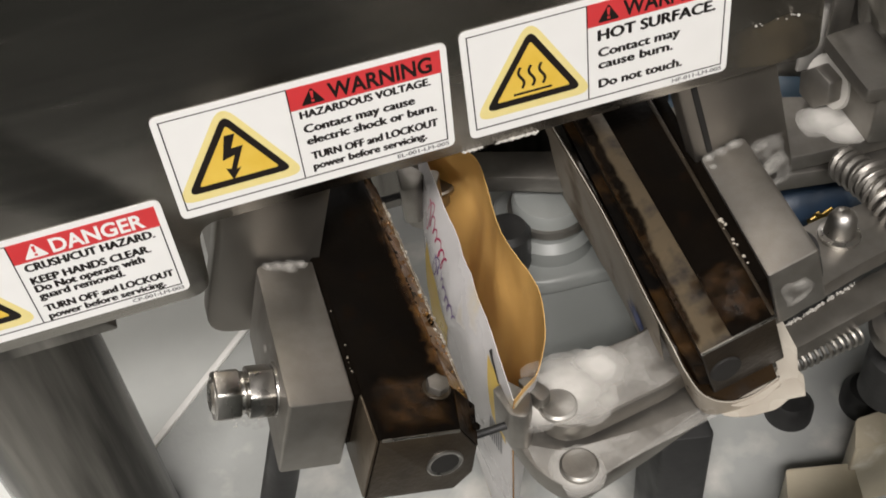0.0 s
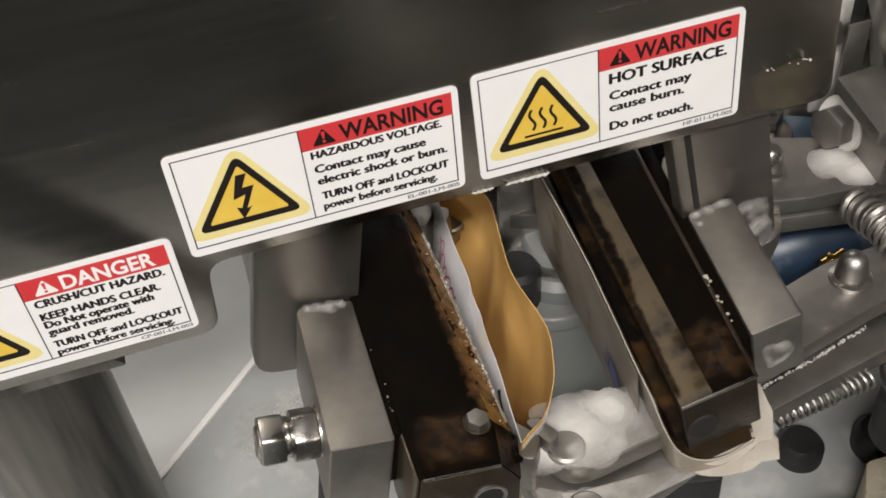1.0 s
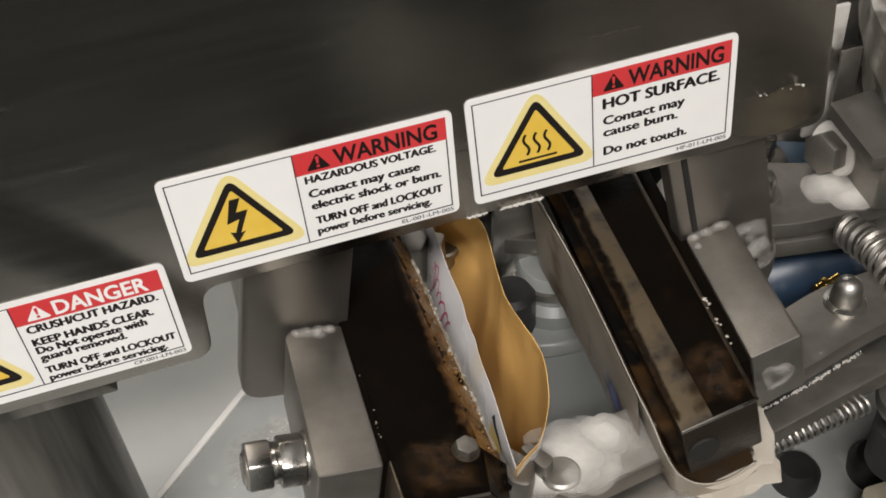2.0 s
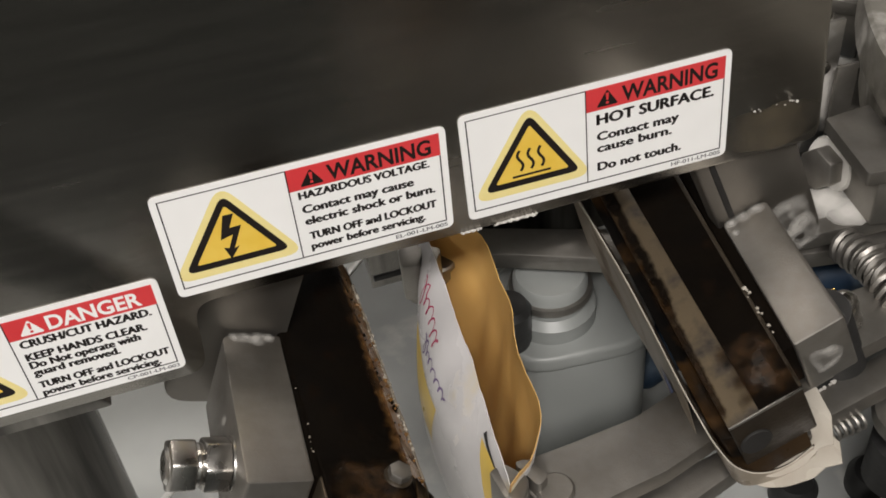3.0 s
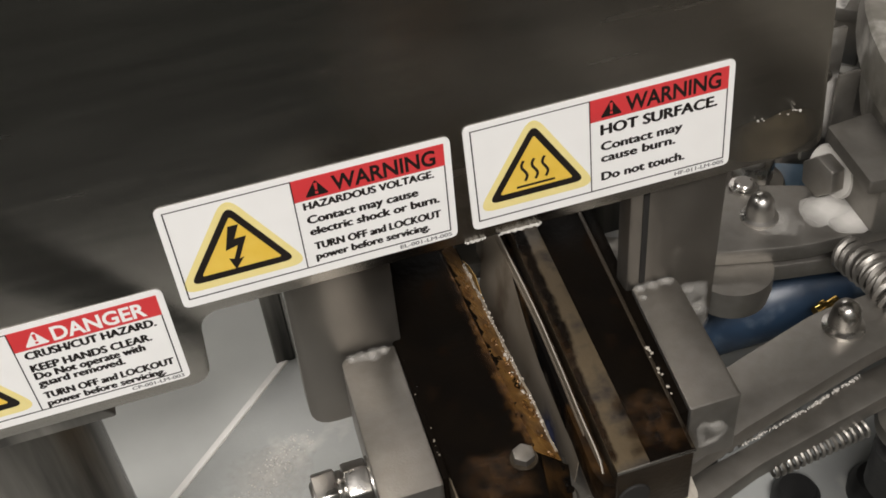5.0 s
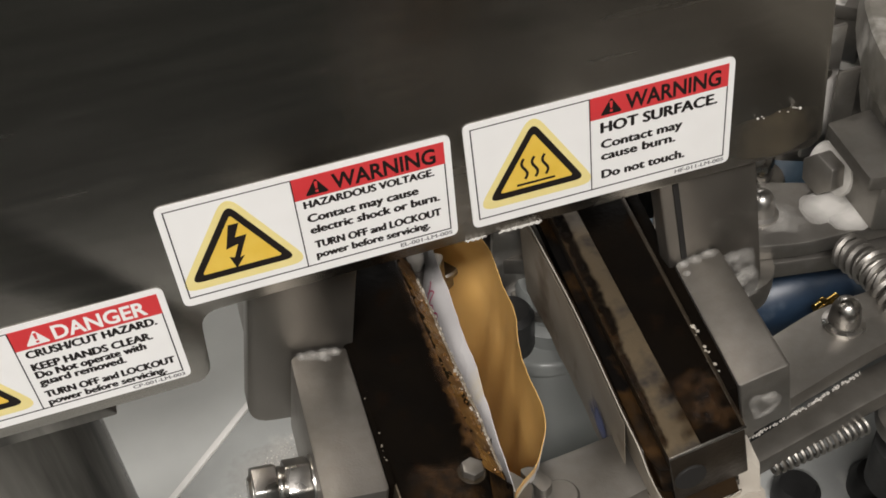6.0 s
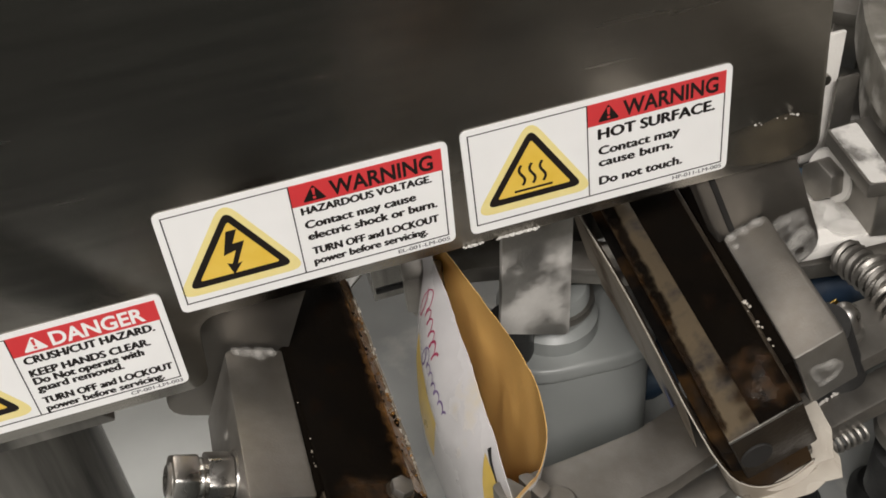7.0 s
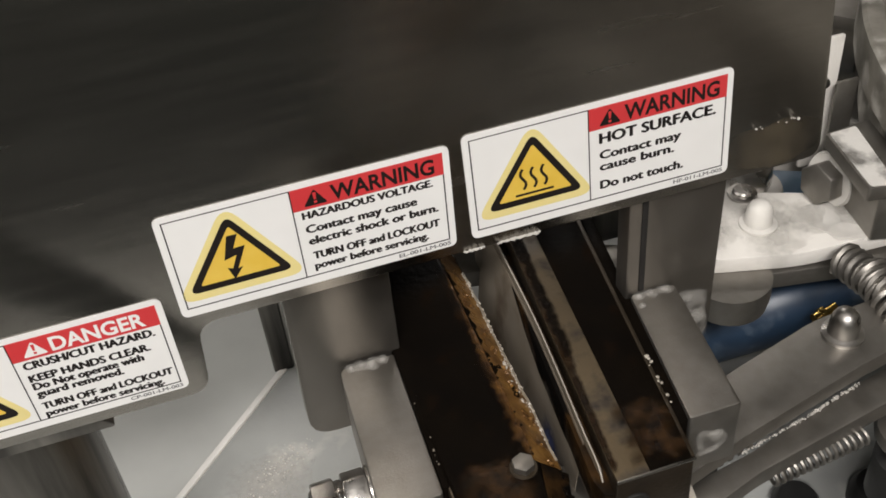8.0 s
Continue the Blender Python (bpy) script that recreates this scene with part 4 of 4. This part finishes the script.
# ---- things round the jaws ----
def canister():
    p = thing("grey_bin", (200, 100, DECK_Z), "smooth grey plastic bin standing on the deck", "bin")
    part("body", prism(rounded([(160, 66), (244, 58), (266, 130), (176, 150)], [26, 26, 30, 30], 8), "z", DECK_Z, -176, 4, 3), BIN, p)
    part("rim", prism(rounded([(157, 62), (247, 54), (270, 133), (173, 153)], [28, 28, 32, 32], 8), "z", -184, -172, 3, 3), BIN, p)
    f = thing("pipe_fitting", (190, 92, -172), "round grey steel fitting with a collar on the bin", "fitting")
    part("body", lathe([(0, -172), (27, -172), (27, -162), (22, -158), (22, -142), (20, -139), (0, -139)], (194, 96, 0), segments=40), BIN, f)
    part("collar", lathe([(22, -152), (24.5, -152), (25, -150), (24.5, -147), (22, -147), (22, -152)], (194, 96, 0), segments=40), MILLED, f)
    part("seal", lathe([(0, -172), (13, -172), (14, -168), (14, -146), (11, -142), (0, -142)], (163, 84, 0), segments=32), BLACK, f, "black rubber seal")


def cross_beam():
    b = thing("cross_beam", (200, 138, -130), "dark bar added behind the jaws", "beam")
    # Dark bar added to darken the area just under the guard.
    part("bar", prism(rounded([(128, -146), (128, -96), (150, -96), (150, -140)], [2] * 4), "x", 95, 285, 0.8), POST, b)
    part("bracket", prism(rounded([(168, -140), (222, -150), (220, -168), (210, -156), (176, -150)], [3, 3, 2, 4, 2]), "y", 122, 127.6, 0.8), MILLED, b, "bent steel bracket")


def swing_plate():
    p = thing("swing_plate", (182, 110, -150), "powder-dusted square steel flap", "flap")
    part("plate", prism(rounded([(163, -172), (203, -188), (206, -96), (168, -88)], [3, 4, 1, 1]), "y", 104, 108, 0.5), DUSTY, p)
    part("hinge_strip", box(168, 206, 108, 116, -100, -92, 1), MILLED, p)
    part("rubber_edge", box(166, 178, 104.5, 109, -184, -174, 1), BLACK, p)
    return p


def hoses():
    h = thing("blue_hose", (330, 70, -180), "thick dark blue plastic hose behind the gripper arms", "hose")
    part("tube", hose([(262, 120, -262), (292, 104, -222), (322, 90, -202), (362, 82, -192), (410, 78, -194), (480, 78, -208)], 26, 28), BLUE, h)
    part("tube_clip", lathe([(26.4, -4), (27.6, -4), (27.6, 4), (26.4, 4), (26.4, -4)], (440, 78, -200), (1, 0, -0.2)), STEEL, h)
    s = thing("blue_film", (400, 170, -200), "crumpled pale blue plastic film", "plastic film")
    bm = bmesh.new()
    n = 14
    g = [[bm.verts.new((282 + 17 * i, 128 + 11 * k + 0.8 * i, -196 - 0.6 * k + 9 * noise.noise(Vector((i * 0.4, k * 0.5, 2))))) for k in range(n)] for i in range(n)]
    for i in range(n - 1):
        for k in range(n - 1):
            bm.faces.new((g[i][k], g[i + 1][k], g[i + 1][k + 1], g[i][k + 1]))
    part("film", softened(bm), BLUESHEET, s)
    f = thing("brass_fitting", (350, 40, -180), "small bright brass hose fitting", "fitting")
    part("body", lathe([(0, 0), (4, 0), (4, 8), (2.6, 9), (2.6, 16), (0, 16)], (338, 42, -170), (1, 0.2, 0.2)), BRASS, f)
    part("collar", hexagon(9, 4, 8, (338, 42, -170), (1, 0.2, 0.2)), BRASS, f)


def tray():
    t = thing("white_tray", (385, 166, DECK_Z), "shallow white plastic tray on the deck", "tray")
    part("floor", prism(rounded([(322, 144), (470, 144), (470, 196), (322, 196)], [8] * 4), "z", DECK_Z, -248, 1), LIP, t)
    part("rim", prism(rounded([(320, 140), (472, 140), (472, 146), (320, 146)], [2] * 4), "z", -248, -240, 1), LIP, t)


def small_blocks():
    d = thing("plastic_block", (292, -74, DECK_Z), "stained pale plastic block on the deck", "block", "blocks on the deck")
    part("body", prism(rounded([(280, -52), (318, -62), (306, -96), (264, -84)], [3] * 4), "z", DECK_Z, -262, 2), PALEBLOCK, d)
    d2 = thing("plastic_block", (352, -60, DECK_Z), "tall stained plastic block on the deck", "block", "blocks on the deck")
    part("body", prism(rounded([(324, -48), (400, -50), (388, -76), (312, -66)], [3] * 4), "z", DECK_Z, -240, 2), PALEBLOCK, d2)
    for fx, fy, r in ((321, 4, 15), (372, -8, 18)):
        k = thing("rubber_foot", (fx, fy, DECK_Z), "round black rubber foot on the deck", "foot", "rubber feet")
        part("disc", lathe([(0, 0), (r, 0), (r, 10), (r - 4, 16), (0, 16)], (fx, fy, DECK_Z), segments=36), BLACK, k)
    leg = thing("dark_leg", (203, -62, DECK_Z), "dark steel leg standing on the deck", "leg")
    part("column", prism(rounded([(189, -66), (214, -72), (218, -40), (190, -36)], [4] * 4), "z", DECK_Z, -166, 1), BLACK, leg)


# ---- stickers ----
def lettering(name, text, x, z, width, height, y, mat, parent, weight=0.0, swell=0.0):
    """A flat line of built-in type, fitted to a width and a cap height; x, z: its lower left corner."""
    curve = bpy.data.curves.new("type", "FONT")
    curve.body, curve.resolution_u, curve.offset = text, 3, swell
    ob = new("type", curve)
    bpy.context.view_layer.update()
    me = bpy.data.meshes.new_from_object(ob.evaluated_get(bpy.context.evaluated_depsgraph_get()))
    bpy.data.objects.remove(ob)
    bm = bmesh.new()
    bm.from_mesh(me)
    bpy.data.meshes.remove(me)
    xs = [v.co.x for v in bm.verts]
    left, sx = min(xs), width / (max(xs) - min(xs))
    for v in bm.verts:
        v.co = Vector((x + (v.co.x - left) * sx, y, z + v.co.y * height / 0.73))
    # heavier type: the same line again, a hair to either side
    copies = [turned(bm.copy(), Matrix.Translation((shift, 0.004 * n, lift))) for n, (shift, lift) in enumerate(((-weight, 0), (weight, 0), (0, weight * 0.5), (0, -weight * 0.5)))] if weight else []
    bm = merged(bm, *copies)
    return part(name, bm, mat, parent, smooth=False)


def flat(points, lo, hi):
    return prism(points, "y", lo, hi, 0)


def triangle(cx, base, side, r, steps=6):
    h = side * 0.8
    return rounded([(cx - side / 2, base), (cx + side / 2, base), (cx, base + h)], [r] * 3, steps)


def stroke(points, width, y, depth=0.05):
    """A flat brush line through points of the sticker's plane."""
    out, back = [], []
    for i, p in enumerate(points):
        a, b = Vector(points[max(i - 1, 0)]), Vector(points[min(i + 1, len(points) - 1)])
        n = (b - a).normalized().orthogonal() * width / 2
        out.append(tuple(Vector(p) + n))
        back.append(tuple(Vector(p) - n))
    return prism(out + back[::-1], "y", y, y + depth, 0)


def sticker(x0, z0, tilt, w, h, head, head_x, head_w, head_ink, lines, code, code_x, sign, split, label, corners=None):
    s = thing("warning_sticker", (0, 0, 0), label, "sticker", "warning stickers")
    part("backing", prism(rounded([(0, 0), (w, 0), (w, h), (0, h)], [3.2] * 4), "y", 0.0, 0.36, 0), WHITE, s)
    b, foot = 2.7, 3.9
    for n, pts in (("border_line", [(b, foot), (w - b, foot), (w - b, foot + 0.55), (b, foot + 0.55)]), ("border_line", [(b, h - b - 0.45), (split, h - b - 0.45), (split, h - b), (b, h - b)]),
                   ("border_line", [(b, foot + 0.55), (b + 0.55, foot + 0.55), (b + 0.55, h - b - 0.45), (b, h - b - 0.45)]), ("border_line", [(w - b - 0.55, foot + 0.55), (w - b, foot + 0.55), (w - b, h - b - 10.6), (w - b - 0.55, h - b - 10.6)]),
                   ("divider", [(split - 0.5, foot + 0.55), (split, foot + 0.55), (split, h - b - 0.45), (split - 0.5, h - b - 0.45)])):
        part(n, flat(pts, -0.05, 0.0), INK, s)
    header = part("header_band", flat([(split, h - b - 10.5), (w - b, h - b - 10.5), (w - b, h - b), (split, h - b)], -0.06, 0.0), RED, s, "red header band")
    lettering("header_word", head, head_x, h - b - 8.9, head_w, 7.3, -0.1, head_ink, header, 0.0, 0.028)
    part("alert_triangle", flat(triangle(head_x - 6.2, h - b - 9.2, 9.6, 1.2), -0.1, -0.06), head_ink, header)
    part("alert_mark", flat([(head_x - 6.9, h - b - 5.8 + 2.6), (head_x - 5.5, h - b - 5.8 + 2.6), (head_x - 5.8, h - b - 6.5), (head_x - 6.6, h - b - 6.5)], -0.14, -0.1), RED, header)
    part("alert_mark", flat([(head_x - 6.8, h - b - 8.3), (head_x - 5.6, h - b - 8.3), (head_x - 5.6, h - b - 7.2), (head_x - 6.8, h - b - 7.2)], -0.14, -0.1), RED, header)
    for text, lx, lz, lw, lh, weight in lines:
        lettering("text_line", text, lx, lz, lw, lh, -0.05, INK, s, weight)
    lettering("code_line", code, code_x, 1.2, w - 2.6 - code_x, 2.0, -0.05, GREYINK, s, 0.12)
    cx, base = sign
    glow = part("sign_halo", flat(triangle(cx, base - 3.6, 53.5, 8.5), -0.05, 0.0), GLOW, s, "pale yellow halo")
    part("sign_border", flat(triangle(cx, base, 42.5, 4.6), -0.09, -0.05), INK, glow, "black triangle border")
    part("sign_field", flat(triangle(cx, base + 3.1, 32, 1.4), -0.13, -0.09), YELLOW, glow, "yellow triangle")
    if "voltage" in label:
        bolt = [(cx - 1.6, base + 24.2), (cx + 2.6, base + 24.2), (cx - 0.2, base + 17.7), (cx + 4.4, base + 17.9), (cx - 0.2, base + 7.4), (cx + 1.8, base + 8.0), (cx - 2.4, base + 2.4), (cx - 4.2, base + 8.8), (cx - 2.2, base + 8.0), (cx + 0.4, base + 14.2), (cx - 4.6, base + 12.8)]
        part("lightning_symbol", flat(bolt, -0.17, -0.13), INK, glow)
    elif "hot" in label:
        for k in (-1, 0, 1):
            wavy = [(cx - 0.4 + k * 4.5 + 1.1 * math.sin(2 * math.pi * q / 14), base + 7.4 + 10.2 * q / 14) for q in range(15)]
            part("steam_line", stroke(wavy, 1.2, -0.17), INK, glow)
        part("hot_plate_line", flat([(cx - 8.6, base + 4.4), (cx + 8, base + 4.4), (cx + 8, base + 5.5), (cx - 8.6, base + 5.5)], -0.17, -0.13), INK, glow)
    else:
        part("crush_symbol", flat([(cx - 7, base + 6), (cx + 7, base + 6), (cx + 7, base + 9), (cx - 7, base + 9)], -0.17, -0.13), INK, glow)
    if corners:
        for ob in s.children_recursive:
            for v in ob.data.vertices:
                p, q = v.co.x * 1000 / w, v.co.z * 1000 / h
                a, b2, c, e = (Vector(k) for k in corners)
                m = a.lerp(b2, p).lerp(e.lerp(c, p), q)
                v.co.x, v.co.z = m.x / 1000, m.y / 1000
    s.location = Vector((x0, 0, z0)) / 1000
    return s


def stickers():
    sticker(0, 0, 0, 114.8, 51.0, "WARNING", 66.8, 41.6, INK,
            [("HAZARDOUS VOLTAGE.", 54.6, 33.3, 52.4, 3.6, 0.3), ("Contact may cause", 55, 26.2, 44.8, 4.0, 0.34), ("electric shock or burn.", 55.2, 20.3, 53, 4.0, 0.34),
             ("TURN OFF and LOCKOUT", 55.8, 12.6, 52.4, 3.8, 0.32), ("power before servicing.", 55.6, 7.3, 47.4, 3.7, 0.32)],
            "EL-001-LM-005", 90, (26.3, 10.9), 51.5, "white hazardous voltage warning sticker with red header")
    sticker(120.5, 1.0, 0, 116.5, 52.0, "WARNING", 68.2, 42.2, INK,
            [("HOT SURFACE.", 57.5, 31.8, 51.5, 5.1, 0.4), ("Contact may", 57.5, 24.0, 36, 4.2, 0.36), ("cause burn.", 57.5, 18.2, 33, 4.2, 0.36), ("Do not touch.", 57.5, 8.8, 37.5, 4.3, 0.36)],
            "HF-011-LM-005", 91, (28.7, 11.6), 53, "white hot surface warning sticker with red header", ((1.2, -0.6), (118.8, -1.2), (116.4, 53.0), (-0.5, 52.2)))
    sticker(-120.7, -37.5, 0, 114.6, 51.2, "DANGER", 70.2, 36.4, WHITE,
            [("CRUSH/CUT HAZARD.", 57.7, 33.0, 50.6, 4.1, 0.34), ("KEEP HANDS CLEAR.", 57.7, 26.0, 47, 4.0, 0.34), ("Do Not operate with", 57.7, 21.5, 43.2, 3.9, 0.34), ("guard removed.", 57.7, 17.2, 34, 3.9, 0.34),
             ("TURN OFF and LOCKOUT", 57.7, 10.0, 52.2, 3.8, 0.32), ("power before servicing.", 57.7, 5.6, 47.6, 3.6, 0.32)],
            "CP-001-LM-003", 90.5, (28.3, 10.4), 54.7, "white crush hazard danger sticker with red header")


room()
deck()
upright()
guard()
post()
stickers()
LEFT_JAW = left_jaw()
RIGHT_JAW, LINING_SHEET = right_jaw()
CAROUSEL = carousel()
POUCHES = pouches()
canister()
cross_beam()
SWING = swing_plate()
hoses()
tray()
small_blocks()


# ---- what moves ----
# seconds; how far the left jaw and the right jaw stand back
JAWS = [(0, 32, 34.9), (0.6, 32, 34.9), (0.75, 27, 29.8), (1, 20, 23.2), (1.2, 19, 21.4), (1.7, 20, 21.4), (2.1, 24, 27.9), (2.5, 38.9, 41.9), (2.8, 44.3, 46.5), (3.1, 43.2, 46), (3.2, 37.8, 40), (3.3, 20, 24.2), (3.4, 8, 10.2), (3.5, 4, 5.6), (3.65, 0.6, 0.9), (3.8, 0, 0), (4.7, 0, 0), (5.1, 0, 0), (5.3, 8, 8.4), (5.6, 18.5, 18.6), (5.8, 19, 19.1), (6, 19.5, 20.5), (6.2, 21, 22.3), (6.5, 31, 33.5), (6.8, 41.6, 42.3), (7, 44.3, 45.6), (7.3, 44.3, 45.6), (7.4, 43.2, 43.7), (7.5, 19, 23.2), (7.6, 7, 8.4), (7.7, 2, 2.8), (7.8, 0, 0), (8, 0, 0)]


def indexed(t):
    """Degrees by which the carousel has turned."""
    total = 0.0
    for start in (2.1, 6.22):
        u = min(max((t - start) / 0.8, 0), 1)
        total += STEP * (u - math.sin(2 * math.pi * u) / (2 * math.pi))
    return total


def jaws_at(t):
    """How far the left and the right jaw stand open at a time."""
    for a, b in zip(JAWS, JAWS[1:]):
        if a[0] <= t <= b[0]:
            s = (t - a[0]) / (b[0] - a[0])
            return a[1] + (b[1] - a[1]) * s, a[2] + (b[2] - a[2]) * s
    return JAWS[-1][1], JAWS[-1][2]


def swung(at, pivot, degrees):
    """A jaw's pose when it hangs at an angle from its pivot behind the guard: the pivot's x and z in millimetres."""
    p = Vector((pivot[0], 0, pivot[1])) / 1000
    return Matrix.Translation(p) @ Matrix.Rotation(radians(degrees), 4, "Y") @ Matrix.Translation(Vector(at) / 1000 - p)


def motions():
    walk(LEFT_JAW, [(t, swung(LEFT_AT, (105, 64), 0.52 * l)) for t, l, r in JAWS])
    walk(RIGHT_JAW, [(t, swung(RIGHT_AT, (176, 66), -0.475 * r)) for t, l, r in JAWS])
    # the slack film is pressed against its bar as the jaws close
    walk(LINING_SHEET, [(t, pose(0.0055 * min(max(1 - r / 18, 0), 1), 0, 0)) for t, l, r in JAWS])
    times = [row[0] for row in JAWS] + [2.0] + [2.1 + 0.1 * k for k in range(9)] + [6.22 + 0.1 * k for k in range(9)]
    times = sorted(set(round(t, 2) for t in times))
    walk(CAROUSEL, [(t, pose(HUB[0] / 1000, HUB[1] / 1000, HUB[2] / 1000, 0, 0, indexed(t))) for t in times])
    hub = Vector((HUB[0], HUB[1], 0)) / 1000
    for k, (p, back) in enumerate(POUCHES):
        start = p.location.copy()
        rows, walls = [], []
        for t in times:
            l, r = jaws_at(t)
            held = abs(indexed(t) - STEP * k) < 0.5
            push = max(0.0, 13 - l) * GROW / 1000 if held else 0.0
            fold = -0.024 * min(max((19 - r) / 19, 0), 1) if held else 0.0
            m = Matrix.Translation(hub) @ Matrix.Rotation(radians(indexed(t) - STEP * k), 4, "Z") @ Matrix.Translation(start + Vector((push, 0, -0.9 * push)) - hub)
            rows.append((t, m))
            walls.append((t, pose(fold, 0, 0)))
        walk(p, rows)
        walk(back, walls)
    # the flap swings up out of the way behind the guard while a new pouch settles
    up, down, low = (0.182, 0.150, -0.080), (0.176, 0.108, -0.150), (0.169, 0.066, -0.107)
    walk(SWING, [(t, pose(*spot)) for t, spot in ((0, up), (0.2, up), (0.45, down), (1.7, down), (2.85, down), (3.0, up), (3.4, up), (3.9, down), (6.3, down), (6.9, low), (7.06, low), (7.3, up), (8.0, up))])


motions()
